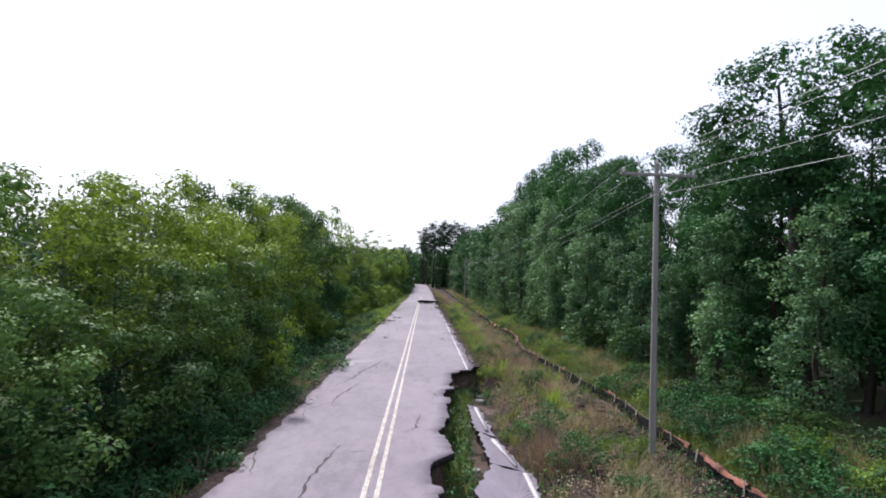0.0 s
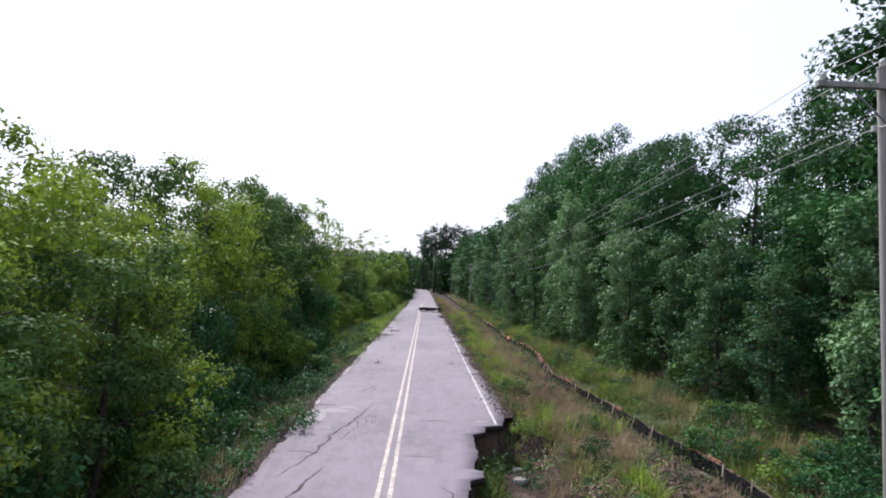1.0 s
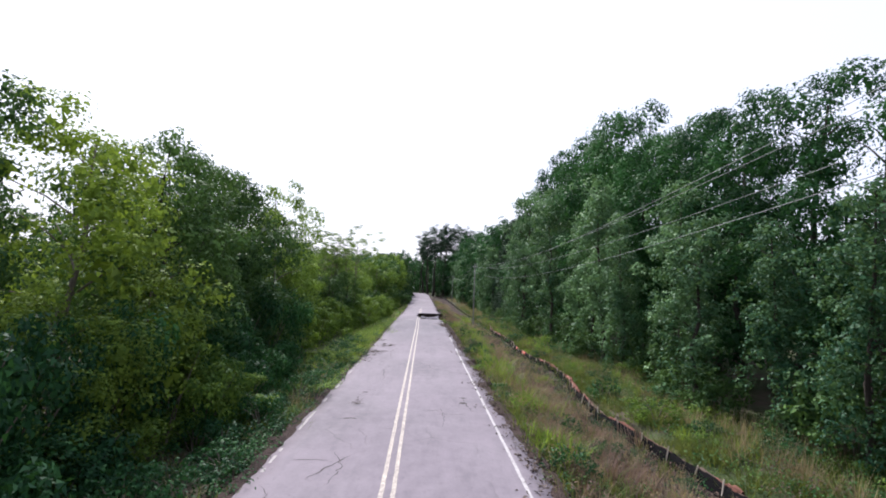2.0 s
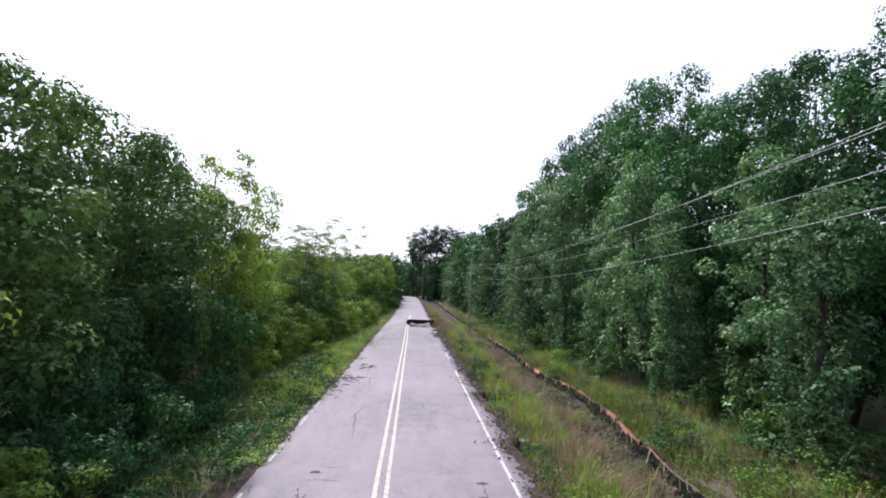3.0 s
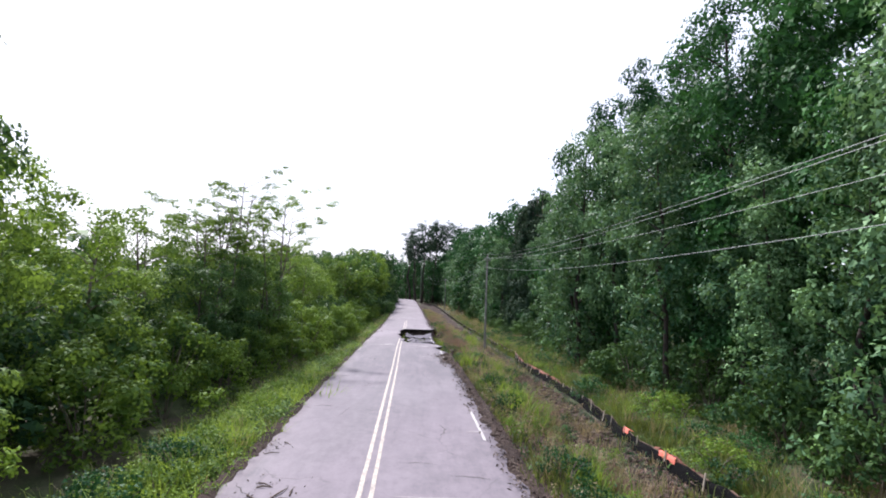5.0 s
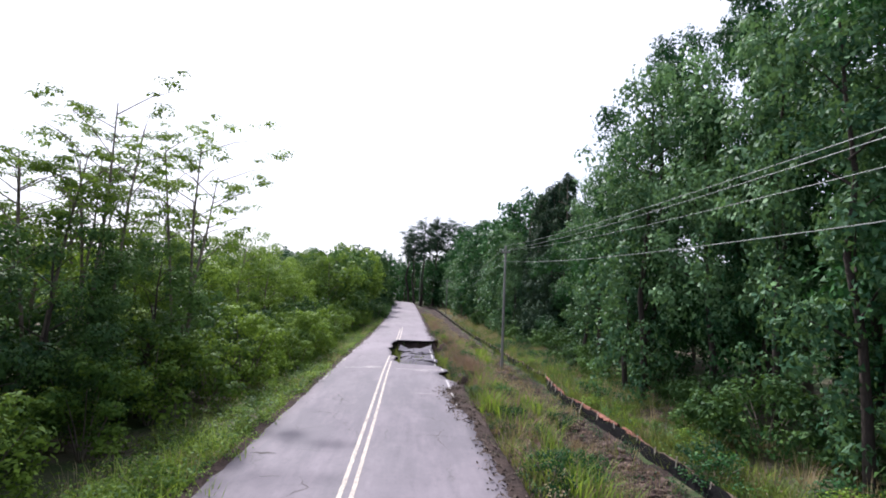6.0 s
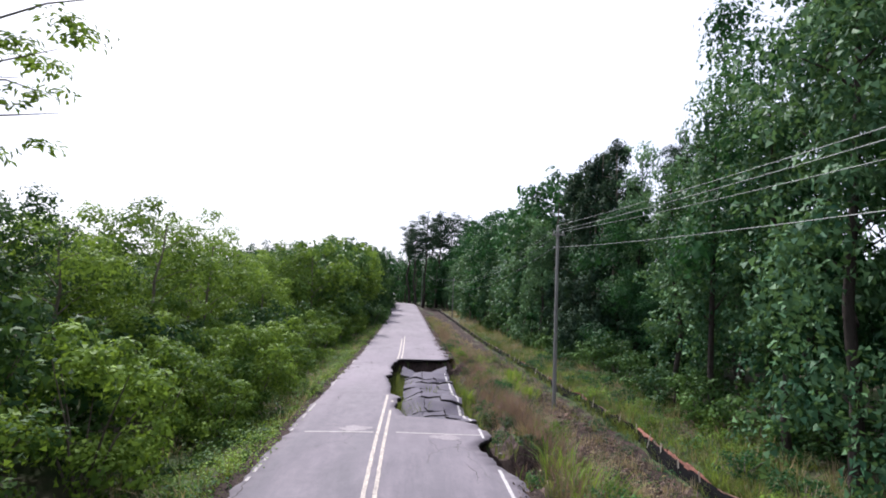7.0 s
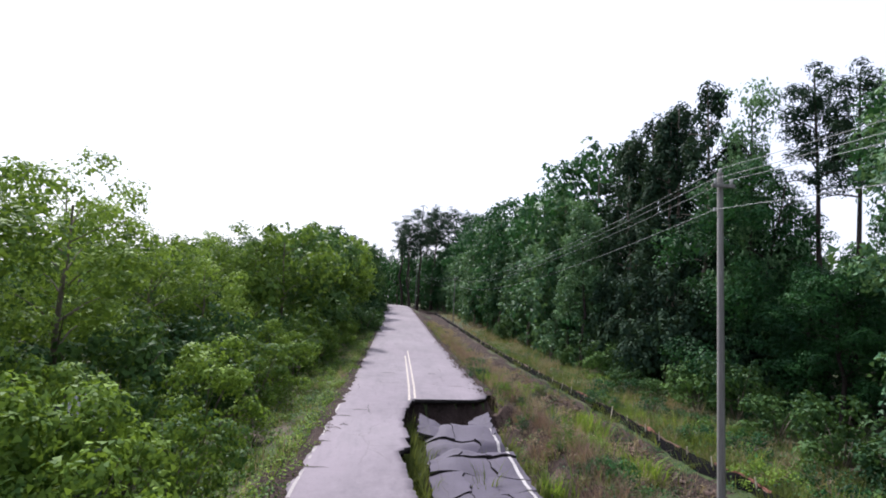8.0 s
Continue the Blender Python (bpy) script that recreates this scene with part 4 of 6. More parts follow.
v, f, n = blob_leaves(end, 20000, 2.0, 1.8, g, single=True)
tagged(new("distant_wood", mesh_from("distant_wood", v, f, M_LEAF_SHADE, True, n)), "dark wood closing the view beyond the bend", "woods", kind="stuff")
distant_wood(26, 64, 301, 7.5, 11.5, "dark green wood behind the roadside trees")
distant_wood(-64, -21, 302, 4.8, 6.6, "green wood behind the bushy trees")
right_side()
left_side()
far_end()
rng = np.random.default_rng(505)
for x, y, h in ((-10.2, 53.0, 11.2), (-10.8, 57.6, 10.3)):
    grow("broadleaf_tree", AIRY, 9.0, x, y, h, "tall airy broadleaf tree with thin stems at the roadside", "trees on the bushy side", 0.8)
for x, y, h in ((-7.0, 5.5, 3.6), (-6.9, 9.0, 4.2), (-6.8, 12.6, 4.6), (-6.6, 16.0, 4.4), (-6.5, 19.4, 5.0), (-7.3, 21.0, 5.4), (-8.6, 30.0, 4.2), (-8.8, 34.0, 4.6), (-9.4, 46.0, 4.6), (-10.0, 51.0, 4.2), (-10.2, 56.0, 3.8), (-10.0, 71.0, 5.4), (-10.2, 75.2, 6.2), (-9.6, 79.2, 5.8), (-11.4, 83.6, 6.6)):
    grow("broadleaf_tree", NEAR_LEFT if 20 < y < 36 else NEAR_DEEP if y < 58 or 70 < y < 80 else MID_LEFT, 9.0, x, y, h, "young leafy tree crowding the road edge", "trees on the bushy side", 0.85)
grow("broadleaf_tree", NEAR_RIGHT, 14.0, 16.8, 23.6, 15.8, "tall dark broadleaf tree with an open spreading crown", "trees on the wooded side", 1.15)
grow("broadleaf_tree", NEAR_RIGHT, 14.0, 18.6, 21.6, 14.8, "tall dark broadleaf tree with an open spreading crown", "trees on the wooded side", 1.1)
grow("vine_covered_tree", VINES, 11.0, 17.6, 114.6, 17.8, "slim tall tree with sparse climbing vine above the wood", "trees on the wooded side", 0.75)
for x, y, h in ((16.4, 121.0, 17.4), (17.2, 117.4, 18.6), (19.0, 124.4, 20.0), (16.2, 127.0, 17.6)):
    grow("evergreen_tree", CONIFERS, 14.0, x, y, h, "dense dark evergreen tree in the roadside wood", "trees on the wooded side", 0.9)
for x, y, h in ((20.4, 112.6, 18.0), (20.6, 110.9, 17.0)):
    grow("pine_tree", SLIM_PINES, 16.0, x, y, h, "slim pine with bare trunk above the wood", "trees on the wooded side")
for x, y, h in ((-9.0, 80.8, 11.4), (-10.8, 78.2, 11.0), (-11.2, 75.4, 9.6), (-12.6, 80.5, 10.4)):
    grow("flat_topped_tree", FLAT, 11.0, x, y, h, "thin-stemmed tree with flat feathery crown", "trees on the bushy side")


def shrubs():
    global rng
    rng = np.random.default_rng(504)
    y = 6.0
    while y < 180:
        if not 21 < y < 34 or rng.random() < 0.35:
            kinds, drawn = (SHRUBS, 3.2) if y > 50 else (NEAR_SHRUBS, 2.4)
            x = float(np.interp(y, (0, 24, 32, 60, 70, 90, 115, 180), (-6.9, -7.0, -8.2, -9.2, -8.8, -8.1, -7.7, -7.0))) + rng.normal() * 0.4 + bend(y)
            h = float(np.interp(y, (0, 50, 58, 64, 72, 90, 100, 130, 180), (1.2, 1.5, 2.2, 3.2, 2.8, 3.2, 3.1, 2.8, 2.6))) * rng.uniform(0.75, 1.2)
            if not (92.6 < y < 99.4 and x > -9):
                grow("shrub", kinds, drawn, x, y, h - 0.2, "leafy yellow-green shrub on the road verge", "shrubs on the verge", 1.05, "shrub")
            if y < 46:
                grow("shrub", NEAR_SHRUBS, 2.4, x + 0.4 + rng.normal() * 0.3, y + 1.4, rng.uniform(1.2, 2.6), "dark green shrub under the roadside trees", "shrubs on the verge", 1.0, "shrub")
            if y > 60:
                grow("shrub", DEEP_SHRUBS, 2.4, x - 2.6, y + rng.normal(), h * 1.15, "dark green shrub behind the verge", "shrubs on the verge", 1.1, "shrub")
        y += rng.uniform(3.4, 5.2)
    for y in np.arange(196, 246, 5.0):
        grow("broadleaf_tree", FAR_DEEP, 9.0, bend(y) - 7.6 + rng.normal() * 0.5, y, rise(y) + rng.uniform(6.5, 9.5), "dark broadleaf tree inside the bend", "trees at the bend")
    for y in np.arange(150, 246, 4.5):
        grow("shrub", DEEP_SHRUBS, 2.4, bend(y) - 5.9 + rng.normal() * 0.4, y, rise(y) + rng.uniform(1.6, 3.4), "dark green shrub along the road's inner edge", "shrubs on the verge", 1.2, "shrub")
    for x, y, h in ((-7.0, 34.6, 2.3), (-7.7, 33.4, 2.9), (-6.6, 36.2, 1.4)):
        grow("shrub", SHRUBS, 3.2, x, y, h, "leafy yellow-green shrub on the road verge", "shrubs on the verge", 0.9, "shrub")
    # shrubs crowding round the pump house
    for x, y, h in ((-6.3, 94.1, 2.8), (-7.1, 94.7, 3.0), (-6.7, 93.0, 1.9), (-8.1, 95.0, 2.7), (-8.9, 94.6, 2.7), (-7.4, 93.4, 1.7), (-5.9, 97.0, 2.2), (-9.2, 97.2, 3.2), (-7.2, 91.6, 2.0), (-8.8, 92.2, 2.6), (-6.3, 90.4, 1.6)):
        grow("shrub", SHRUBS, 3.2, x, y, h, "leafy yellow-green shrub beside the pump house", "shrubs on the verge", 0.85, "shrub")
    y = 36.0
    while y < 150:
        grow("low_shrub", LOW_SHRUBS, 1.3, -5.8 + rng.normal() * 0.4 + bend(y), y, rng.uniform(-0.1, 0.4), "low green weed bush at the road edge", "shrubs on the verge", 0.9, "shrub")
        y += rng.uniform(2.2, 4.5)
    y = 10.0
    while y < 200:
        grow("shrub", DEEP_SHRUBS, 2.4, 14.2 + rng.normal() * 0.9 + bend(y), y, rng.uniform(0.3, 2.6), "dark green shrub at the foot of the wood", "shrubs under the wood", 1.0, "shrub")
        y += rng.uniform(2.4, 4.0)
    y = 8.0
    while y < 125:
        dark = rng.random() < 0.65
        x = rng.uniform(2.9, 4.6) if rng.random() < 0.6 else rng.uniform(4.6, 7.4)
        if right_break(y) < 1.8:
            x = rng.uniform(max(2.95, right_break(y) + 0.8), 6.5)
        grow("low_shrub", LOW_DARK if dark else LOW_SHRUBS, 1.1 if dark else 1.3, x, y, ground_z(x, y) + rng.uniform(0.45, 1.0),
             "low dark green weed bush on the bank" if dark else "low green weed bush on the bank", "weeds on the bank", 0.8, "shrub")
        y += rng.uniform(0.6, 1.7)
    for k in range(85):
        y = 12 + 112 * (k + rng.random()) / 85
        x = rng.uniform(9.4, 13.6)
        dark = rng.random() < 0.6
        grow("low_shrub", LOW_DARK if dark else LOW_SHRUBS, 1.1 if dark else 1.3, x, y, ground_z(x, y) + rng.uniform(0.5, 1.25),
             "dark green weed bush between the fence and the wood" if dark else "green weed bush between the fence and the wood", "weeds under the wood", 1.1, "shrub")
    for k in range(26):
        x, y = rng.uniform(9.2, 13.0), rng.uniform(12, 30)
        grow("low_shrub", LOW_DARK, 1.1, x, y, ground_z(x, y) + rng.uniform(0.7, 1.4), "dark green weed bush between the fence and the wood", "weeds under the wood", 1.2, "shrub")
    y = 23.0
    while y < 48:
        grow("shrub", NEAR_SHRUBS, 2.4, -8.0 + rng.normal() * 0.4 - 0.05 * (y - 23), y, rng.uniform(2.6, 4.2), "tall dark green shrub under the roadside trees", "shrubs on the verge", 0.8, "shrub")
        y += rng.uniform(2.0, 3.2)
    y = 9.0
    while y < 60:
        grow("low_shrub", LOW_DARK, 1.1, -5.5 + rng.normal() * 0.5, y, ground_z(-5.5, y) + rng.uniform(0.6, 1.3), "low dark green weed bush under the roadside trees", "shrubs on the verge", 1.0, "shrub")
        y += rng.uniform(1.1, 2.0)
    for k in range(26):
        x, y = rng.uniform(-6.2, -4.7), rng.uniform(49, 72)
        grow("low_shrub", LOW_SHRUBS, 1.3, x, y, ground_z(x, y) + rng.uniform(0.5, 0.95), "bright green weed bush at the road edge", "shrubs on the verge", 0.9, "shrub")


shrubs()


# ---- grass ----
def blades(name, spots, per, height, spread, width, material, label, seed, lean=0.5, foot=1.0, simple=False):
    """Tufts of grass at spots (x, y): one sheet of thin bent blades; a small foot gives feathery heads."""
    g = np.random.default_rng(seed)
    base = np.repeat(np.array([(x, y, ground_z(x, y)) for x, y in spots]), per, axis=0)
    n = len(base)
    size = np.repeat(g.uniform(0.55, 1.35, len(spots)), per)
    a = g.random(n) * 2 * math.pi
    tilt = np.repeat(g.normal(size=(len(spots), 2)) * 0.35, per, axis=0)
    out = np.stack([np.cos(a) + tilt[:, 0], np.sin(a) + tilt[:, 1], np.zeros(n)], 1)
    side = np.stack([-np.sin(a), np.cos(a), np.zeros(n)], 1)
    r = spread * np.sqrt(g.random(n)) * size
    root = base + out * r[:, None]
    h = (height * size * g.uniform(0.4, 1.15, n))[:, None]
    bendv = out * (lean * g.uniform(0.2, 1.3, n))[:, None] * h
    w = (width * g.uniform(0.7, 1.3, n))[:, None]
    mid = root + np.array((0, 0, 1.0)) * h * 0.65 + bendv * 0.4
    tip = root + np.array((0, 0, 1.0)) * h * 0.9 + bendv
    if simple:
        v = np.stack([root - side * w * 0.6, root + side * w * 0.6, tip], 1)
        tri = np.arange(3 * n).reshape(n, 3)
    else:
        v = np.stack([root - side * w * 0.5 * foot, root + side * w * 0.5 * foot, mid + side * w * 0.45, tip, mid - side * w * 0.45], 1)
        k = np.arange(n) * 5
        tri = np.concatenate([np.stack([k, k + 1, k + 2], 1), np.stack([k, k + 2, k + 4], 1), np.stack([k + 4, k + 2, k + 3], 1)])
    ob = new(name, mesh_from(name, v.reshape(-1, 3), tri, material))
    return tagged(ob, label, "grass", kind="stuff")


def scatter(n, x0, x1, y0, y1, seed, patch=0.5, keep=0.0, salt=0.0):
    """Spots in a strip beside the road, thicker in patches."""
    g = np.random.default_rng(seed)
    spots = []
    while len(spots) < n:
        y = y0 + (y1 - y0) * g.random() ** 1.5
        x = g.uniform(x0, x1) + bend(y)
        if noise.noise((x * patch, y * patch, salt)) > keep + g.normal() * 0.12:
            spots.append((x, y))
    return spots


blades("green_grass", scatter(3000, 9.0, 14.0, 8, 170, 1, 0.45, 0.02, 2.0), 14, 0.6, 0.45, 0.03, M_GRASS, "tall green grass between the fence and the wood", 1, 0.75, 1.0, True)
blades("green_grass", scatter(1200, 8.9, 10.4, 8, 150, 7, 0.5, 0.05, 2.0), 14, 0.5, 0.35, 0.03, M_GRASS, "lush green grass behind the fence", 7, 0.7, 1.0, True)
blades("green_grass", scatter(1050, 2.7, 5.6, 8, 170, 2, 0.6, 0.1, 7.0), 12, 0.45, 0.22, 0.022, M_GRASS, "tufts of green grass on the bank", 2, 0.8)
blades("green_grass", scatter(1300, -8.0, -4.2, 8, 190, 3, 0.3, -0.1, 12.0), 10, 0.42, 0.3, 0.03, M_GRASS, "green grass along the road verge", 3, 0.7, 1.0, True)
blades("dry_grass", scatter(1300, 2.9, 7.2, 9, 180, 4, 0.6, 0.1, 17.0), 22, 0.6, 0.22, 0.011, M_DRY, "dry feathery tan grass on the bank", 4, 0.6, 0.35)
blades("dry_grass", scatter(1100, 9.4, 14.0, 10, 220, 5, 0.5, 0.12, 23.0), 18, 0.95, 0.25, 0.02, M_DRY, "dry feathery tan grass below the wood", 5, 0.5, 1.0, True)
blades("dry_grass", scatter(600, -7.5, -4.4, 20, 150, 6, 0.3, 0.1, 29.0), 12, 0.55, 0.3, 0.013, M_DRY, "dry tan grass along the road verge", 6, 0.6, 0.4)


def tufts(centres, n, spread, seed):
    """Spots crowded round centres (x, y, size)."""
    g = np.random.default_rng(seed)
    out = []
    for x, y, size in centres:
        for k in range(int(n * size)):
            out.append((x + g.normal() * spread * size, y + g.normal() * spread * size * 1.7))
    return out


LUSH = ((4.0, 45.6, 1.4), (4.2, 49.4, 1.0), (3.6, 33.2, 0.9), (4.6, 39.6, 1.0), (4.4, 60.0, 0.9), (3.9, 54.9, 1.0), (4.6, 67.7, 0.8), (4.1, 86.8, 1.3), (3.9, 81.0, 1.4), (5.9, 83.3, 1.1), (4.8, 78.2, 1.2),
        (4.4, 73.0, 1.3), (5.0, 70.0, 0.9), (6.8, 109.8, 1.1), (3.0, 101.3, 0.5), (6.4, 103.6, 0.8), (5.6, 23.0, 0.7), (4.2, 27.5, 0.8), (6.6, 30.0, 0.6), (3.4, 116.0, 0.7))
blades("green_grass", tufts(LUSH, 26, 0.42, 401), 16, 0.8, 0.16, 0.026, M_LUSH, "lush yellow-green tufts of tall grass on the bank", 401, 0.75)
g = np.random.default_rng(402)
OPEN = [(g.uniform(-6.4, -4.7), y, g.uniform(0.7, 1.3)) for y in np.arange(47, 73, 1.5)]
blades("green_grass", tufts(OPEN, 20, 0.5, 403), 12, 0.75, 0.22, 0.03, M_LUSH, "lush sunlit grass along the open verge", 403, 0.8, 1.0, True)
blades("green_grass", tufts([(g.uniform(9.6, 11.6), y, g.uniform(0.6, 1.2)) for y in np.arange(36, 118, 2.4)], 18, 0.6, 404), 12, 0.6, 0.2, 0.026, M_LUSH, "lush tufts of tall grass behind the fence", 404, 0.75, 1.0, True)


def weed_cover(name, spots, per, height, spread, length, material, label, seed):
    """Low leafy growth at spots (x, y)."""
    g = np.random.default_rng(seed)
    base = np.repeat(np.array([(x, y, ground_z(x, y)) for x, y in spots]), per, axis=0)
    n = len(base)
    size = np.repeat(g.uniform(0.5, 1.4, len(spots)), per)
    d = unit(g.normal(size=(n, 3)))
    d[:, 2] = np.abs(d[:, 2])
    pos = base + d * (np.array((spread, spread, height)) * (size * g.uniform(0.55, 1.05, n))[:, None])
    v, f = leaves(pos, d + np.array((0, 0, 0.6)) + g.normal(size=(n, 3)) * 0.35, length, length * 0.6, g, 0.2)
    return tagged(new(name, mesh_from(name, v, f, material)), label, "weeds", kind="stuff")


weed_cover("leafy_weeds", scatter(1900, -8.0, -4.2, 44, 150, 61, 0.4, -0.12, 31.0), 19, 0.42, 0.42, 0.1, M_LEAF_SHRUB, "low leafy green weeds along the road verge", 61)
weed_cover("dark_weeds", scatter(1200, -9.4, -4.4, 8, 50, 64, 0.4, -0.3, 33.0), 19, 0.5, 0.4, 0.09, M_LEAF_RIGHT, "low dark leafy weeds along the road verge", 64)
weed_cover("leafy_weeds", scatter(700, 2.6, 6.4, 8, 150, 62, 0.6, 0.1, 37.0), 26, 0.4, 0.32, 0.085, M_LEAF_SHADE, "low leafy green weeds on the bank", 62)
weed_cover("dark_weeds", scatter(1300, 2.6, 8.3, 8, 130, 65, 0.6, 0.0, 39.0), 19, 0.4, 0.36, 0.085, M_LEAF_RIGHT, "low dark leafy weeds on the bank", 65)
weed_cover("leafy_weeds", scatter(1500, 9.1, 14.5, 8, 170, 63, 0.4, -0.15, 41.0), 19, 0.5, 0.5, 0.1, M_LEAF_SHADE, "low leafy green weeds below the wood", 63)
weed_cover("dead_weeds", scatter(900, 2.8, 8.2, 8, 130, 71, 0.7, 0.02, 59.0), 24, 0.34, 0.34, 0.09, M_RUST, "low dead red-brown weeds on the bank", 71)
weed_cover("dead_weeds", scatter(500, 3.0, 6.6, 8, 130, 72, 0.9, 0.1, 63.0), 26, 0.5, 0.3, 0.075, M_DRY, "dry straw-coloured weeds on the bank", 72)
weed_cover("leafy_weeds", scatter(700, -7.4, -4.3, 60, 150, 74, 0.6, 0.0, 73.0), 24, 0.5, 0.42, 0.1, M_LEAF_SHADE, "low dark leafy weeds along the road verge", 74)
weed_cover("leafy_weeds", scatter(620, -7.0, -4.5, 47, 76, 75, 0.6, -0.05, 79.0), 26, 0.62, 0.42, 0.09, M_LUSH, "lush sunlit leafy weeds along the open verge", 75)
weed_cover("dead_weeds", scatter(420, 9.2, 13.8, 8, 130, 73, 0.6, 0.1, 67.0), 24, 0.6, 0.4, 0.09, M_RUST, "dead brown weeds below the wood", 73)
weed_cover("leafy_weeds", scatter(800, -5.0, -4.05, 40, 160, 66, 0.5, -0.15, 43.0), 22, 0.3, 0.28, 0.08, M_LEAF_SHRUB, "leafy weeds leaning over the road edge", 66)
weed_cover("dark_weeds", scatter(360, -5.0, -4.05, 12, 48, 67, 0.5, -0.15, 47.0), 22, 0.3, 0.28, 0.08, M_LEAF_RIGHT, "dark leafy weeds leaning over the road edge", 67)
weed_cover("dark_weeds", scatter(520, 4.6, 8.4, 8, 120, 68, 0.8, 0.05, 49.0), 22, 0.3, 0.3, 0.075, M_LEAF_SHADE, "small leafy weeds in the ditch", 68)
weed_cover("dark_weeds", scatter(900, 9.4, 14.5, 8, 150, 69, 0.5, 0.0, 53.0), 24, 0.6, 0.5, 0.1, M_LEAF_RIGHT, "dark leafy weeds below the wood", 69)


# ---- power line ----
POLES = ((7.29, 17.52, 8.17), (7.27, 100.5, 8.26), (8.2, 184.0, 8.4), (2.6, 236.0, 12.6))


def utility_pole(x, y, top, arm, label):
    ob = new("utility_pole")
    base = ground_z(x, y)
    ob.location = (x, y, base - 0.4)
    h = top - base + 0.4
    pts = [(0.0, 0.0, h * k / 8) for k in range(9)]
    v, f = tube(pts, [0.112 - 0.034 * k / 8 for k in range(9)], 12)
    v = [tuple(p) for p in v] + [(0, 0, h)]
    child("pole", mesh_from("pole", v, f, M_POLE, True), ob)
    bm = bmesh.new()
    bmesh.ops.create_cone(bm, cap_ends=True, segments=12, radius1=0.092, radius2=0.08, depth=0.03, matrix=pose(0, 0, h + 0.012))
    part("pole_cap", bm, M_POLE, ob)
    z = h - 0.38
    bm = bmesh.new()
    box(bm, -arm, -0.19, z - 0.05, arm, -0.1, z + 0.05, 0.01)
    part("crossarm", bm, M_POLE, ob)
    for s in (-1, 1):
        v, f = tube([(s * 0.08, -0.15, z - 0.62), (s * arm * 0.55, -0.15, z - 0.05)], [0.018, 0.018], 5)
        if arm > 1:
            child("brace", mesh_from("brace", [tuple(p) for p in v], f, M_WIRE), ob)
    for xx, zz, yy in ((-arm + 0.1, z + 0.06, -0.15), (arm - 0.1, z + 0.06, -0.15), (0.0, h + 0.02, 0.0)):
        bm = bmesh.new()
        bmesh.ops.create_cone(bm, cap_ends=True, segments=10, radius1=0.035, radius2=0.05, depth=0.09, matrix=pose(xx, yy, zz + 0.045))
        bmesh.ops.create_cone(bm, cap_ends=True, segments=10, radius1=0.055, radius2=0.025, depth=0.05, matrix=pose(xx, yy, zz + 0.115))
        part("insulator", bm, M_INSUL, ob)
    bm = bmesh.new()
    bmesh.ops.create_cone(bm, cap_ends=True, segments=10, radius1=0.045, radius2=0.045, depth=0.1, matrix=pose(-0.16, 0, h - 1.05))
    part("neutral_bracket", bm, M_INSUL, ob)
    return tagged(ob, label, "utility pole", "poles of the power line")


utility_pole(*POLES[0], 1.25, "weathered grey wooden utility pole with crossarm beside the fence")
utility_pole(*POLES[1], 0.34, "weathered grey wooden utility pole with short crossarm beside the fence")
utility_pole(*POLES[2], 0.34, "distant grey wooden utility pole at the wood's edge")
utility_pole(*POLES[3], 0.34, "distant grey wooden utility pole at the bend")


def power_cable(offsets, sag, radius, label):
    """One cable from pole to pole. offsets: sideways and down from each pole's top."""
    ends = [(7.3, -66.0, 8.3), *POLES]
    pts = []
    for k in range(len(ends) - 1):
        (x0, y0, z0), (x1, y1, z1) = ends[k], ends[k + 1]
        (a0, d0), (a1, d1) = offsets[max(k - 1, 0)], offsets[k]
        steps = 28
        for j in range(steps + (k == len(ends) - 2)):
            f = j / steps
            pts.append((x0 + a0 + (x1 + a1 - x0 - a0) * f, y0 + (y1 - y0) * f, z0 - d0 + (z1 - d1 - z0 + d0) * f - 4 * sag * f * (1 - f)))
    v, f = tube(pts, [radius] * len(pts), 5)
    ob = new("power_cable", mesh_from("power_cable", [tuple(p) for p in v], f, M_WIRE, True))
    return tagged(ob, label, "power cable", "cables of the power line")


power_cable(((0, -0.15), (0, -0.15), (0, -0.15), (0, -0.15)), 1.4, 0.0075, "thin grey overhead cable strung along the pole tops")
power_cable(((-1.15, 0.18), (-0.24, 0.18), (-0.24, 0.18), (-0.24, 0.18)), 1.45, 0.0075, "thin grey overhead cable on the crossarm ends")
power_cable(((1.15, 0.18), (0.24, 0.18), (0.24, 0.18), (0.24, 0.18)), 1.5, 0.0075, "thin grey overhead cable on the crossarm ends")
power_cable(((-0.16, 1.05), (-0.16, 1.05), (-0.16, 1.05), (-0.16, 1.05)), 1.7, 0.0085, "grey lower overhead cable strung from pole to pole")


# ---- silt fence ----
FENCE = ((6, 8.1), (14, 8.3), (18, 8.45), (25, 8.8), (28.5, 8.5), (32, 8.3), (36, 8.1), (41, 7.6), (43, 7.75), (47, 8.05), (50, 8.6), (54.7, 8.95), (58.5, 8.8), (62, 8.5), (65.3, 8.25), (68, 8.4),
         (74.6, 8.95), (84, 8.8), (88, 8.65), (90.4, 8.78), (95.7, 9.45), (102, 9.3), (106, 9.1), (113.6, 9.3), (128, 9.1), (155, 9.0), (215, 8.6))
FY, FX = np.array(FENCE).T


def fence_at(y):
    return float(np.interp(y, FY, FX)) + bend(y) * (y > 130) + 0.06 * noise.noise((y * 0.7, 40, 0))


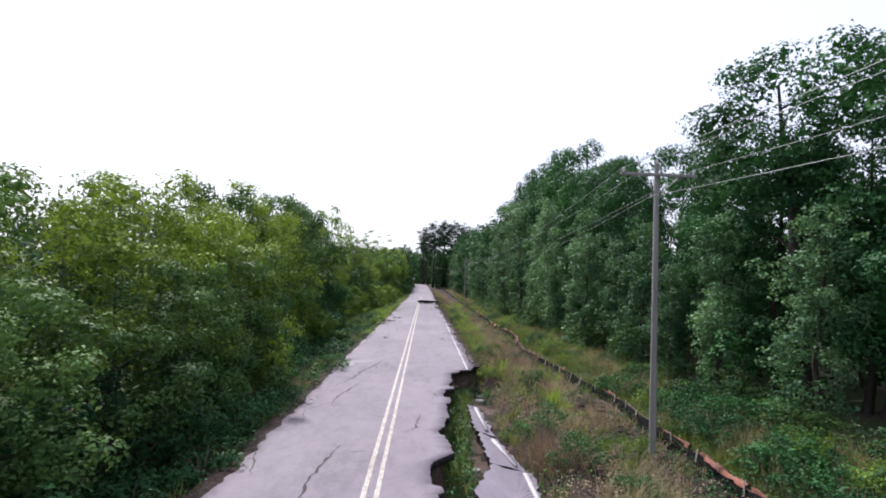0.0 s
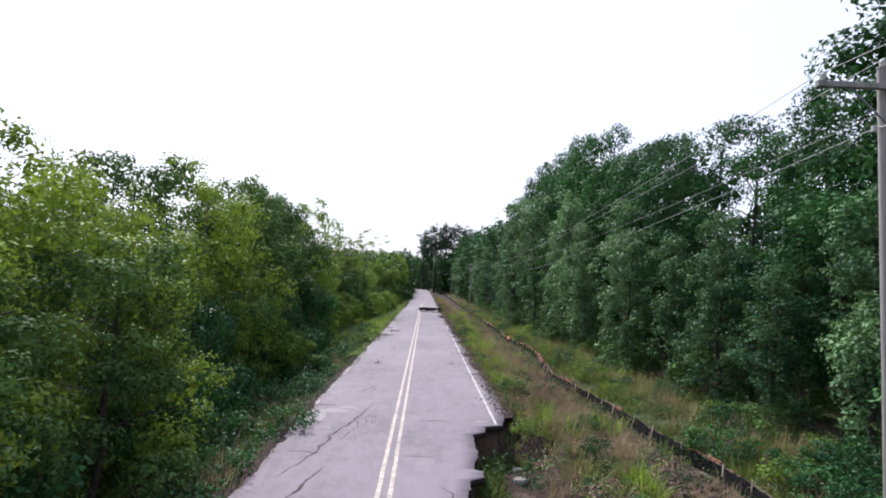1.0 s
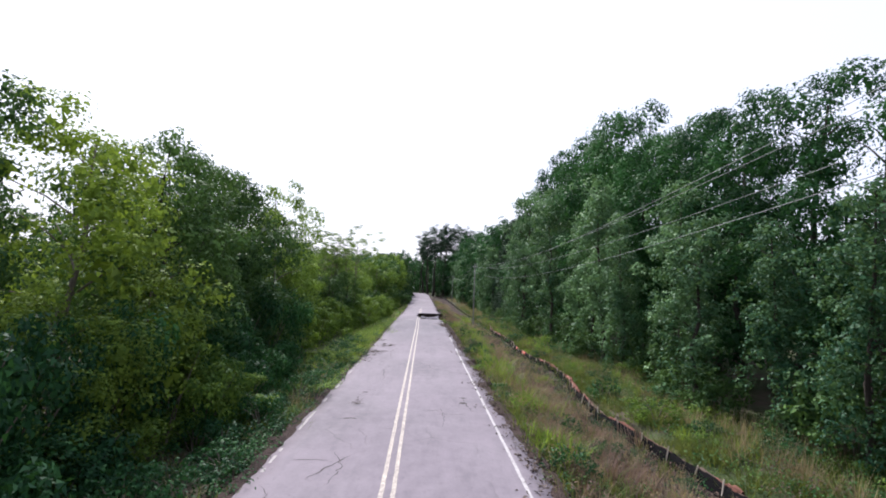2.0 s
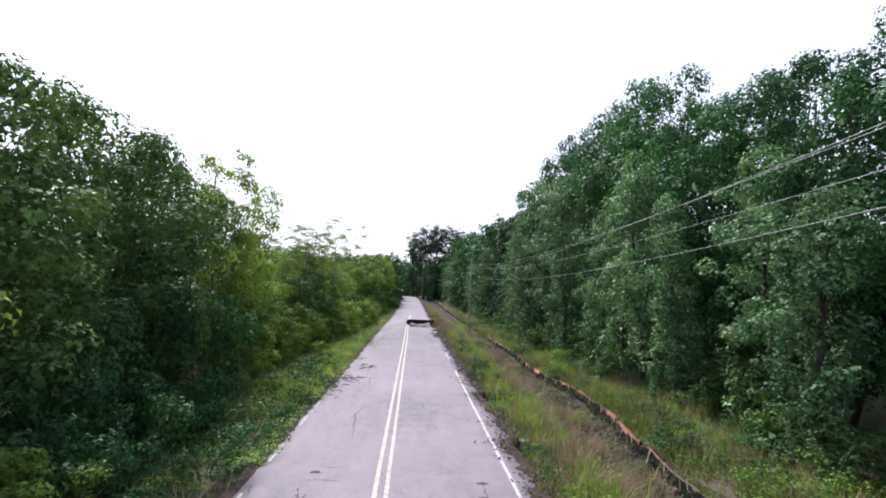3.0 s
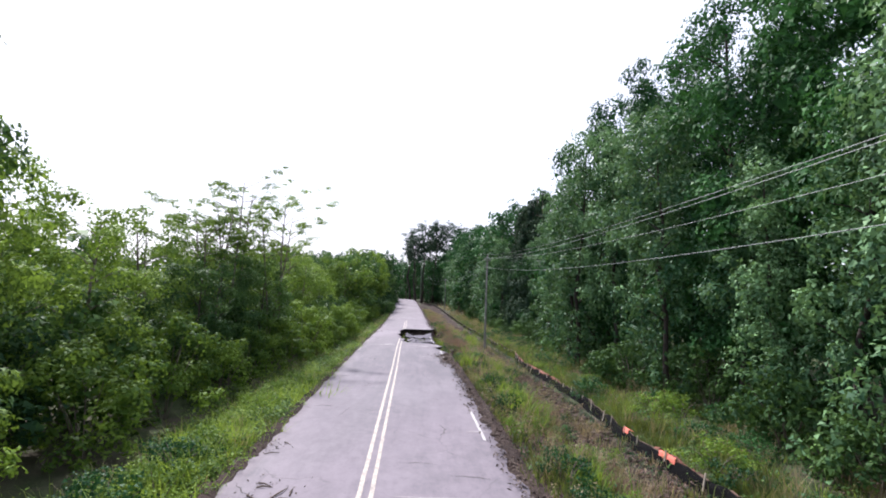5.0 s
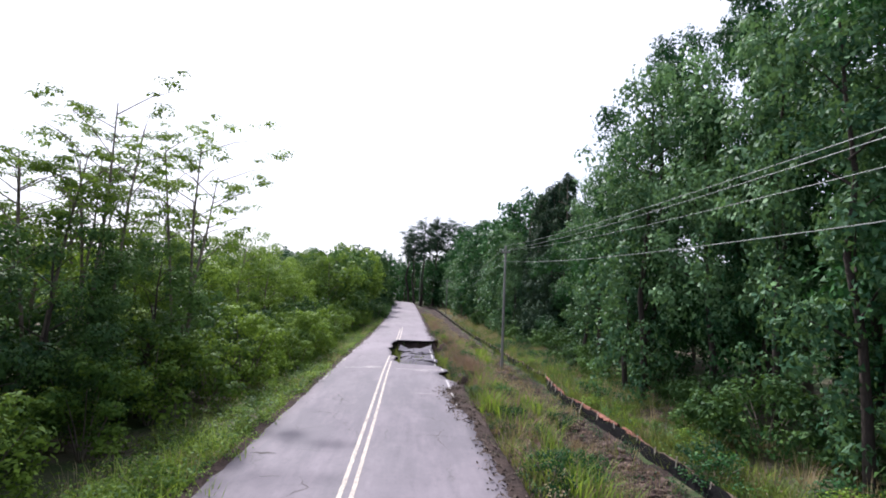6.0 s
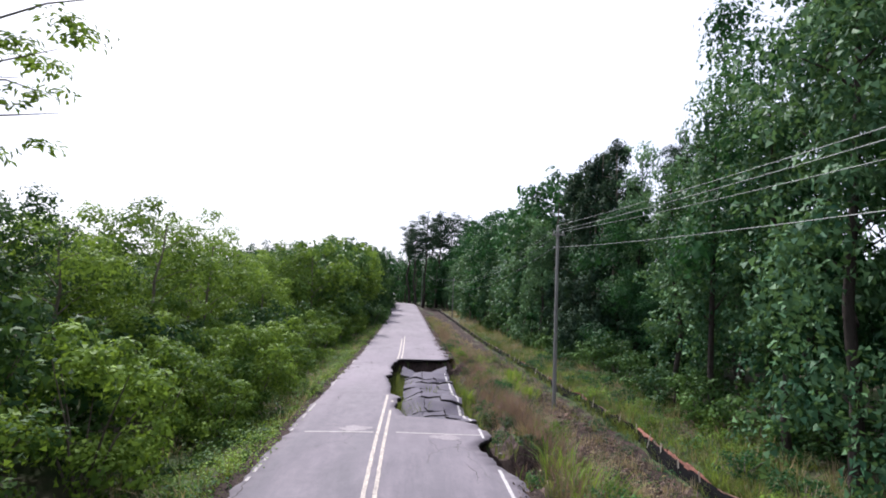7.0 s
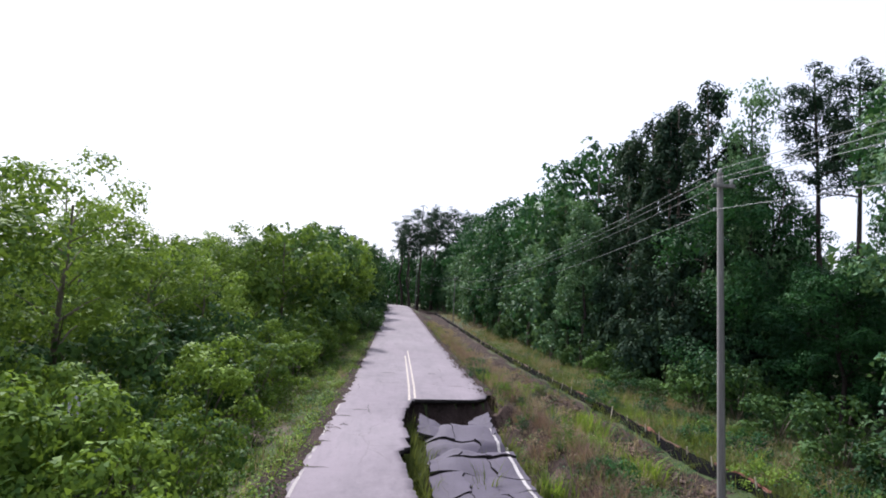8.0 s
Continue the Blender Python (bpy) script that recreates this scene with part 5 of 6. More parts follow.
def silt_fence():
    ob = new("silt_fence")
    ys = np.arange(6, 215, 0.22)
    spans = []
    top = []
    for y in ys:
        x = fence_at(y)
        g = ground_z(x, y)
        tz = rise(y) - 0.86 + 0.05 * noise.noise((y * 0.25, 50, 0)) + 0.1 * noise.noise((y * 0.9, 53, 0)) - 0.03 + 0.05 * noise.noise((y * 2.3, 57, 0)) + 0.03 * noise.noise((y * 6.1, 58, 0))
        lean = 0.14 + 0.1 * noise.noise((y * 0.3, 60, 0))
        top.append((x, y, tz))
        spans.append([(x - lean - 0.12, y, g - 0.12), (x - lean, y, g + 0.08), (x - lean * 0.55, y, (g + tz) / 2 + 0.02), (x, y, tz),
                      (x + 0.02, y, tz), (x - lean * 0.55 + 0.02, y, (g + tz) / 2), (x - lean + 0.02, y, g + 0.06), (x - lean, y, g - 0.12)])
    V = [p for s in spans for p in s]
    F = []
    for j in range(len(ys) - 1):
        for k in range(7):
            F.append((8 * j + k, 8 * j + k + 1, 8 * j + 9 + k, 8 * j + 8 + k))
    child("fabric", mesh_from("fabric", V, F, M_FABRIC), ob, "black woven fabric sheet")
    # the frayed top hem
    V, F = [], []
    for j, (x, y, z) in enumerate(top):
        r = 0.018 + 0.03 * abs(noise.noise((y * 2.7, 83, 0)))
        V += [(x - 0.012, y, z - r), (x - 0.016, y, z + 0.006), (x + 0.02, y, z + 0.008), (x + 0.03, y, z - r)]
        if j and noise.noise((y * 0.5, 85, 0)) + 0.4 * noise.noise((y * 2.1, 86, 0)) > 0.05:
            a = 4 * (j - 1)
            F += [(a + k, a + k + 1, a + 5 + k, a + 4 + k) for k in range(3)]
    child("hem", mesh_from("hem", V, F, M_HEM), ob, "faded orange hem")
    # red clay heaped behind the sheet
    V, F = [], []
    for j, (x, y, z) in enumerate(top):
        w = max(0.06, 0.2 + 0.32 * noise.noise((y * 0.17, 75, 0)) + 0.12 * noise.noise((y * 1.3, 77, 0)))
        n = 0.06 * noise.noise((y * 2.0, 79, 0)) + 0.03 * noise.noise((y * 5.3, 78, 0))
        low = 0.07 + 0.09 * noise.noise((y * 0.4, 88, 0))
        V += [(x + 0.025, y, z - 0.2), (x + 0.04, y, z - low + n), (x + 0.04 + w * 0.5, y, z - low - n), (x + 0.05 + w, y, z - low - 0.1 + n), (x + 0.3 + w, y, z - 0.6)]
        if j:
            a = 5 * (j - 1)
            F += [(a + k, a + k + 1, a + 6 + k, a + 5 + k) for k in range(4)]
    tagged(new("clay_ridge", mesh_from("clay_ridge", V, F, M_HEM, True)), "low ridge of red-brown clay heaped behind the fence", "soil", kind="structure")
    # torn flaps of orange cloth hanging over the sheet
    for y0, y1, hang in ((63.4, 64.4, 0.16), (67.0, 67.6, 0.16), (50.0, 51.2, 0.12), (58.4, 59.1, 0.08), (47.4, 48.6, 0.1), (14.2, 16.4, 0.09), (82.0, 83.6, 0.07), (93.0, 95.0, 0.06)):
        V, F = [], []
        for j, y in enumerate(np.arange(y0, y1, 0.08)):
            x, z = fence_at(y), -0.84 + 0.035 * noise.noise((y * 3, 89, 0)) + 0.025 * noise.noise((y * 9, 90, 0))
            r = hang + 0.12 * noise.noise((y * 2.2, 91, 0)) + 0.07 * noise.noise((y * 7.3, 94, 0))
            wide = 0.2 if hang > 0.15 else 0.07 + 0.05 * noise.noise((y * 1.9, 92, 0))
            V += [(x + wide, y, z - 0.07), (x + 0.04, y, z + 0.02), (x - 0.03, y, z + 0.012), (x - 0.06, y, z - max(0.01, r))]
            if j:
                a = 4 * (j - 1)
                F += [(a + k, a + k + 1, a + 5 + k, a + 4 + k) for k in range(3)]
        child("torn_flap", mesh_from("torn_flap", V, F, M_ORANGE if hang > 0.15 else M_BLEACHED, True), ob, "bright orange torn cloth" if hang > 0.15 else "muddied orange torn cloth")
    bm = bmesh.new()
    box(bm, -0.018, -0.018, -0.75, 0.018, 0.018, 0.13, 0.004)
    me = bpy.data.meshes.new("stake")
    bm.to_mesh(me)
    bm.free()
    me.materials.append(M_STAKE)
    g = np.random.default_rng(9)
    y = 6.5
    while y < 214:
        x = fence_at(y)
        st = child("stake", me, ob)
        st.matrix_basis = pose(x - 0.05, y, rise(y) - 0.87 + g.normal() * 0.05, g.normal() * 8, 6 + g.normal() * 6, g.random() * 90) @ Matrix.Diagonal((1, 1, g.uniform(0.9, 1.1), 1))
        y += g.uniform(1.2, 2.3)
    return tagged(ob, "low black silt fence with faded orange hem and wooden stakes", "fence")


silt_fence()


def clay_slump(y0, y1, wide):
    """Red clay washed down against the back of the fence and over its top."""
    V, F = [], []
    ys = np.arange(y0, y1, 0.12)
    for j, y in enumerate(ys):
        end = min(1.0, (y - y0) / 1.2, (y1 - y) / 1.2)
        x = fence_at(y) + 0.02
        n = 0.05 * noise.noise((y * 1.9, 101, 0)) + 0.03 * noise.noise((y * 6.1, 103, 0))
        w = (wide * (0.8 + 0.7 * noise.noise((y * 0.9, 105, 0)) + 0.4 * noise.noise((y * 3.7, 107, 0))) + 0.08) * max(0.1, end)
        z = -0.85 + n - 0.1 * (1 - end)
        w *= 0.55
        V += [(x - 0.03 - 0.04 * max(0.0, n * 12), y, z - 0.1), (x, y, z + 0.02), (x + w * 0.35, y, z + 0.05 + n), (x + w * 0.7, y, z + 0.01 - n), (x + w, y, z - 0.12), (x + w + 0.15, y, z - 0.5)]
        if j and noise.noise((y * 1.3, 109, 0)) + 0.5 * noise.noise((y * 4.1, 110, 0)) > -0.22:
            a = 6 * (j - 1)
            F += [(a + k, a + k + 1, a + 7 + k, a + 6 + k) for k in range(5)]
    tagged(new("clay_slump", mesh_from("clay_slump", V, F, M_CLAY, True)), "red clay slumped over the top of the fence", "soil", kind="structure")


for y0, y1, wide in ((8.0, 11.0, 0.16), (12.6, 19.4, 0.22), (24.0, 27.0, 0.12), (31.0, 33.5, 0.14), (37.5, 41.0, 0.12), (43.6, 52.6, 0.24), (54.4, 60.4, 0.2), (62.4, 65.6, 0.2), (78.6, 87.2, 0.26), (88.0, 92.8, 0.2), (101.0, 104.4, 0.2), (107.5, 110.0, 0.16), (116.0, 118.5, 0.16)):
    clay_slump(y0, y1, wide)


# ---- washed-out pavement: fallen slabs, rubble ----
def slab(name, parent, corners, thick, material, seed, label=""):
    """A broken plate of asphalt between corners (x, y, z), with a jagged rim."""
    g = np.random.default_rng(seed)
    rim = []
    n = len(corners)
    for i in range(n):
        p, q = Vector(corners[i]), Vector(corners[(i + 1) % n])
        steps = max(2, int((q - p).length / 0.18))
        for k in range(steps):
            c = p.lerp(q, k / steps)
            rim.append(c + Vector((g.normal() * 0.035, g.normal() * 0.035, g.normal() * 0.006)))
    mid = sum(rim, Vector()) / len(rim)
    nrm = Vector((0, 0, 0))
    for i in range(len(rim)):
        nrm += (rim[i] - mid).cross(rim[(i + 1) % len(rim)] - mid)
    nrm.normalize()
    if nrm.z < 0:
        nrm.negate()
    V, F = [], []
    m = len(rim)
    rings = (1.0, 0.66, 0.33)
    for s in rings:
        for p in rim:
            q = mid.lerp(p, s)
            V.append(q + nrm * (0.008 * (1 - s) + 0.006 * noise.noise((q.x * 0.8, q.y * 0.8, seed))))
    V.append(mid + nrm * 0.008)
    for r in range(2):
        for i in range(m):
            k = (i + 1) % m
            F.append((r * m + i, r * m + k, (r + 1) * m + k, (r + 1) * m + i))
    for i in range(m):
        F.append((2 * m + i, 2 * m + (i + 1) % m, 3 * m, 3 * m))
    low = len(V)
    for p in rim:
        V.append(p - nrm * thick * g.uniform(0.8, 1.15) + Vector((g.normal() * 0.02, g.normal() * 0.02, 0)))
    for i in range(m):
        k = (i + 1) % m
        F.append((k, i, low + i, low + k))
    me = bpy.data.meshes.new(name)
    me.from_pydata([tuple(p) for p in V], [], [tuple(dict.fromkeys(q)) for q in F] + [tuple(range(low + m - 1, low - 1, -1))])
    me.materials.append(material)
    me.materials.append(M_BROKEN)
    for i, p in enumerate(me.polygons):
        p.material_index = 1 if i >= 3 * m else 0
    return child(name, me, parent, label)


def fallen_z(y):
    """Height of the collapsed lane: it sags, buckles into a ridge, and drops away at the far lip."""
    return float(np.interp(y, (91.6, 93.0, 94.2, 95.0, 95.7, 97.2, 98.0, 100.5, 103.6, 104.5, 105.0, 106.8, 109.0), (-0.04, -0.28, -0.42, -0.68, -0.74, -0.42, -0.5, -0.66, -0.5, -0.92, -0.62, -0.5, -0.95)))


def washout_far():
    ob = new("collapsed_pavement")
    g = np.random.default_rng(71)
    cross = (91.75, 92.8, 93.9, 95.1, 96.0, 97.4, 98.9, 100.1, 101.6, 103.0, 104.3, 105.5, 107.7)
    last = len(cross) - 1

    def cut_y(j, x):
        return cross[j] + 0.4 * noise.noise((x * 0.9, j * 5.3, 1.0)) + 0.3 * (x - 0.7) * math.sin(j * 2.1) * (0 < j < last)

    def cut_x(i, j, y):
        if i == 0:
            return -0.62 + 0.12 * noise.noise((y * 1.7, 2.0, 0)) + (0.3 if y < 96 else 0.0)
        if i == 3:
            return 2.12 + 0.09 * noise.noise((y * 1.4, 4.0, 0))
        return -0.55 + 0.88 * i + 0.42 * noise.noise((j * 7.7, 6.0 + i, 0)) + 0.2 * noise.noise((y * 1.9, 7.0 + i, j))

    for j in range(last):
        cuts = ((0, 3), (0, 1, 3), (0, 2, 3), (0, 1, 2, 3))[(0, 2, 1, 3, 1, 2, 3, 1, 2, 3, 2, 1)[j]]
        for i, nxt in zip(cuts[:-1], cuts[1:]):
            drop, lean_x, lean_y = g.normal() * 0.035, g.normal() * 0.08, g.normal() * 0.08
            n = 7

            def surface(x, y, fx, fy):
                z = fallen_z(y) + drop + lean_x * (fx - 0.5) + lean_y * (fy - 0.5) + 0.16 * noise.noise((x * 0.9, y * 0.7, 3.0)) + 0.04 * noise.noise((x * 2.5, y * 2.5, 8.0))
                return z - (0.3 * max(0.0, (0.1 - x) / 0.8) if y > 96 else 0.0)

            top = []
            for b in range(n + 1):
                for c in range(n + 1):
                    fx, fy = 0.01 + 0.98 * c / n, 0.01 + 0.98 * b / n
                    y = cross[j] + (cross[j + 1] - cross[j]) * fy
                    x0, x1 = cut_x(i, j, y), cut_x(nxt, j, y)
                    x = x0 + (x1 - x0) * fx
                    y = cut_y(j, x) * (1 - fy) + cut_y(j + 1, x) * fy
                    top.append((x, y, surface(x, y, fx, fy)))
            if nxt == 3:
                # the fallen white edge line still shows on the outer plates
                V, F = [], []
                for b in range(n + 1):
                    fy = 0.02 + 0.96 * b / n
                    y = cut_y(j, 1.9) * (1 - fy) + cut_y(j + 1, 1.9) * fy
                    x0 = cut_x(i, j, y)
                    for x in (1.86, 1.96):
                        V.append((x, y, surface(x, y, (x - x0) / (2.12 - x0), fy) + 0.012))
                    if b and noise.noise((y * 1.3, 31.0, 0)) > -0.5:
                        F.append((2 * b - 2, 2 * b - 1, 2 * b + 1, 2 * b))
                if F:
                    child("edge_line", mesh_from("edge_line", V, F, M_WHITE), ob, "worn white paint line")
            w = n + 1
            ring = [c for c in range(w)] + [b * w + n for b in range(1, w)] + [n * w + c for c in range(n - 1, -1, -1)] + [b * w for b in range(n - 1, 0, -1)]
            low = [top[r] for r in ring] + [(top[r][0], top[r][1], top[r][2] - 0.13) for r in ring]
            F = [(b * w + c, b * w + c + 1, (b + 1) * w + c + 1, (b + 1) * w + c) for b in range(n) for c in range(n)]
            m = len(F)
            for r in range(len(ring)):
                t2 = (r + 1) % len(ring)
                F.append((w * w + r, w * w + len(ring) + r, w * w + len(ring) + t2, w * w + t2))
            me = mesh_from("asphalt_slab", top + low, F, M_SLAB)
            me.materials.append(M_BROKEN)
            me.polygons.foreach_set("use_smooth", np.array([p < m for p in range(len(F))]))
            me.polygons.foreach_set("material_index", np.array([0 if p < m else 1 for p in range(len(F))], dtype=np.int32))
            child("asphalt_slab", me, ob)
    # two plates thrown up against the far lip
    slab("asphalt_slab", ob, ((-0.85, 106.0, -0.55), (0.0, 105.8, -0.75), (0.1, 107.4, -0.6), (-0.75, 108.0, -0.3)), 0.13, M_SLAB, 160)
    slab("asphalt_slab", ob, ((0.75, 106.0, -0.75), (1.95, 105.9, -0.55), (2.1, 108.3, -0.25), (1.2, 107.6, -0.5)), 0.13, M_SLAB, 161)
    return tagged(ob, "sunken broken asphalt slabs in a washed-out traffic lane", "broken pavement")


def washout_near():
    ob = new("collapsed_pavement")
    for k, c in enumerate((((1.25, 10.4, -0.62), (2.65, 10.2, -0.72), (2.75, 14.2, -0.7), (1.75, 14.6, -0.62), (1.2, 12.8, -0.6)),
                           ((1.8, 14.8, -0.66), (2.7, 14.4, -0.74), (2.3, 17.2, -0.74), (1.75, 17.6, -0.66)),
                           ((1.65, 17.9, -0.66), (2.25, 17.5, -0.74), (2.1, 21.2, -0.7), (1.72, 21.4, -0.64)),
                           ((1.3, 6.0, -0.6), (2.6, 5.9, -0.7), (2.6, 10.0, -0.7), (1.3, 10.1, -0.6)))):
        slab("asphalt_slab", ob, c, 0.12, M_SUNK, 30 + k)
    for ya, yb, xa, xb, z in ((10.4, 14.1, 2.55, 2.58, -0.69), (14.7, 17.0, 2.45, 2.12, -0.7), (17.9, 20.9, 2.05, 1.95, -0.67)):
        V = [(xa - 0.05, ya, z + 0.04), (xa + 0.05, ya, z + 0.035), (xb + 0.05, yb, z + 0.035), (xb - 0.05, yb, z + 0.04)]
        child("edge_line", mesh_from("edge_line", V + [(x, y, q - 0.04) for x, y, q in V], [(0, 1, 2, 3), (0, 4, 5, 1), (2, 6, 7, 3), (1, 5, 6, 2), (3, 7, 4, 0)], M_WHITE), ob, "worn white paint line")
    return tagged(ob, "sunken strip of broken asphalt below the road edge", "broken pavement")


washout_far()
washout_near()


def chunk_mesh(seed, size, material):
    bm = bmesh.new()
    bmesh.ops.create_icosphere(bm, subdivisions=2, radius=size)
    for v in bm.verts:
        k = 1 + 0.35 * noise.noise(v.co * (2.2 / size) * 0.5 + Vector((seed, 0, 0)))
        v.co = Vector((v.co.x * k, v.co.y * k * 0.85, max(-0.35 * size, min(0.4 * size, v.co.z * k))))
    me = bpy.data.meshes.new("asphalt_chunk")
    bm.to_mesh(me)
    bm.free()
    me.materials.append(material)
    return me


CHUNKS = [chunk_mesh(k * 3.7, 0.2, M_STONE) for k in range(4)]
g = np.random.default_rng(44)
for k in range(46):
    if k < 22:
        y = g.uniform(8, 25)
        x = right_break(y) + g.uniform(0.15, 1.4)
    elif k < 38:
        y = g.uniform(92, 110)
        x = right_break(y) + (g.uniform(0.05, 0.5) if g.random() < 0.5 else g.uniform(3.4, 3.9))
    else:
        y = g.choice((42.0, 49.0, 87.5)) + g.normal() * 0.8
        x = right_break(y) + g.uniform(0.15, 0.6)
    s = g.uniform(0.4, 1.3)
    ob = new("asphalt_chunk", CHUNKS[k % 4])
    ob.matrix_basis = Matrix.Translation((x, y, ground_z(x, y) + 0.03)) @ Matrix.Rotation(g.random() * 6.28, 4, "Z") @ Matrix.Diagonal((s, s, s, 1))
    tagged(ob, "broken grey lump of asphalt in the washout", "rubble", "lumps of rubble")

# weeds in the washouts, and along the broken rim
def rim_spots(y0, y1, n, a, b, seed):
    g = np.random.default_rng(seed)
    out = []
    for k in range(n):
        y = g.uniform(y0, y1)
        out.append((right_break(y) + g.uniform(a, b), y))
    return out


blades("green_grass", rim_spots(8, 25.5, 200, 0.08, 0.65, 51), 12, 0.55, 0.25, 0.024, M_GRASS, "green weeds growing in the washed-out gully", 51)
blades("green_grass", rim_spots(95.5, 109, 130, 0.08, 0.35, 52), 12, 0.85, 0.16, 0.028, M_GRASS, "green weeds growing along the broken lane edge", 52)
blades("green_grass", rim_spots(27, 90, 500, 0.05, 0.9, 53), 9, 0.4, 0.22, 0.026, M_GRASS, "green weeds along the road edge", 53)
blades("red_brown_grass", [(3.3 + g.normal() * 0.3, 15.0 + g.normal() * 0.6) for k in range(30)] + [(5.0 + g.normal() * 0.9, 36 + g.normal() * 7) for k in range(130)] + [(4.0 + g.normal() * 0.5, 92 + g.normal() * 9) for k in range(170)] + [(3.8 + g.normal() * 0.5, 125 + g.normal() * 12) for k in range(150)] + [(g.uniform(3.4, 6.2), g.uniform(24, 84)) for k in range(110)],
       42, 0.85, 0.3, 0.011, M_RUST, "feathery red-brown dead weeds on the bank", 54, 0.55, 0.3)


def dead_branches():
    """Brush left lying in the ditch before the fence."""
    g = np.random.default_rng(77)
    items = []
    for k in range(900):
        y = 9 + 130 * g.random() ** 1.2
        x = g.normal() * 0.9 + 6.4
        z = ground_z(x, y) + 0.03
        a = g.normal() * 0.7 + 0.6
        ln = g.uniform(0.25, 0.9)
        d = Vector((math.cos(a) * ln, math.sin(a) * ln, g.normal() * 0.07))
        c = Vector((x, y, z + abs(g.normal()) * 0.05))
        r = g.uniform(0.008, 0.022)
        items.append(([c - d, c + Vector((g.normal() * 0.05, g.normal() * 0.05, 0.05)), c + d], [r, r * 0.8, r * 0.4]))
    v, f = tubes(items, 4)
    tagged(new("dead_branches", mesh_from("dead_branches", v, f, M_TWIG)), "grey-brown dead branches lying in the ditch", "branches", kind="stuff")


def brush_heaps():
    """Raked heaps of dead stems and twigs along the ditch and the road's edge."""
    g = np.random.default_rng(411)
    items = []
    heaps = [(g.uniform(5.0, 7.9), y, g.uniform(0.6, 1.2)) for y in np.arange(12, 122, 1.7)] + [(2.75, y, 0.6) for y in (53.8, 57.0, 60.4, 62.6, 65.0, 79.0, 81.0)]
    for x, y, size in heaps:
        for k in range(int(24 * size)):
            cx, cy = x + g.normal() * 0.38 * size, y + g.normal() * 0.6 * size
            a = g.normal() * 0.8 + 0.5
            ln = g.uniform(0.12, 0.5) * size
            z = ground_z(cx, cy) + abs(g.normal()) * 0.09 * size + 0.02
            d = Vector((math.cos(a) * ln, math.sin(a) * ln, g.normal() * 0.12 * ln))
            r = g.uniform(0.006, 0.016)
            c = Vector((cx, cy, z))
            items.append(([c - d, c + Vector((g.normal() * 0.04, g.normal() * 0.04, 0.03)), c + d], [r, r * 0.8, r * 0.4]))
    v, f = tubes(items, 4)
    tagged(new("dead_branches", mesh_from("dead_branches", v, f, M_TWIG)), "heaps of dead brown stems raked into the ditch", "branches", kind="stuff")


brush_heaps()


def clods():
    """Lumps of turned earth and bark lying in the ditch."""
    g = np.random.default_rng(431)
    spots = scatter(3600, 5.0, 8.1, 9, 128, 432, 0.6, -0.05, 71.0)
    c = np.array([(x, y, ground_z(x, y) + 0.02) for x, y in spots])
    n = len(c)
    corner = np.array([(x, y, z) for z in (-0.5, 0.5) for y in (-0.5, 0.5) for x in (-0.5, 0.5)])
    size = (g.uniform(0.05, 0.2, (n, 1)) * g.uniform(0.5, 1.4, (n, 3)) * np.array((1.0, 1.5, 0.6)))[:, None, :]
    v = corner[None] * size * (1 + g.normal(size=(n, 8, 1)) * 0.25)
    a = g.random(n) * math.pi
    x, y = v[..., 0] * np.cos(a)[:, None] - v[..., 1] * np.sin(a)[:, None], v[..., 0] * np.sin(a)[:, None] + v[..., 1] * np.cos(a)[:, None]
    v = np.stack([x, y, v[..., 2]], -1) + c[:, None]
    quad = np.array(((0, 2, 3, 1), (4, 5, 7, 6), (0, 1, 5, 4), (2, 6, 7, 3), (0, 4, 6, 2), (1, 3, 7, 5)))
    f = (quad[None] + 8 * np.arange(n)[:, None, None]).reshape(-1, 4)
    tagged(new("earth_clods", mesh_from("earth_clods", v.reshape(-1, 3), f, M_EARTH)), "lumps of turned red-brown earth in the ditch", "soil", kind="stuff")


clods()
dead_branches()
g = np.random.default_rng(78)
spots = scatter(7000, 4.6, 8.3, 9, 120, 79, 0.5, -0.1, 61.0)
p = np.array([(x, y, ground_z(x, y) + 0.03) for x, y in spots]) + np.abs(g.normal(size=(7000, 3))) * 0.03
for name, mat, label, cut in (("leaf_litter", M_TWIG, "dark brown leaf litter in the ditch", slice(0, 4500)), ("leaf_litter", M_DRY, "pale dead leaves in the ditch", slice(4500, 7000))):
    c = p[cut]
    v, f = leaves(c, np.tile((0, 0, 1.0), (len(c), 1)) + g.normal(size=(len(c), 3)) * 0.5, 0.22, 0.07, g, 0.0)
    tagged(new(name, mesh_from(name, v, f, mat)), label, "leaf litter", kind="stuff")
blades("dry_grass", scatter(700, 5.4, 8.4, 9, 130, 91, 0.5, 0.0, 51.0), 12, 0.45, 0.3, 0.014, M_DRY, "sparse dry grass in the ditch", 91, 0.6)
blades("green_grass", scatter(260, 5.0, 8.4, 9, 130, 92, 0.5, 0.1, 57.0), 10, 0.5, 0.25, 0.022, M_GRASS, "sparse green grass in the ditch", 92, 0.5)
g = np.random.default_rng(421)
edge = [(right_break(y) + g.normal() * 0.22 + 0.02, y) for y in 27 + 58 * g.random(420)] + [(g.uniform(1.5, 2.9), g.uniform(78.5, 84.2)) for k in range(60)] + [(right_break(y) + g.normal() * 0.2, y) for y in 111 + 50 * g.random(160)]
base = np.array([(x, y, max(ground_z(x, y), road_top(x, y) if x < right_break(y) else -9) + 0.03) for x, y in edge])
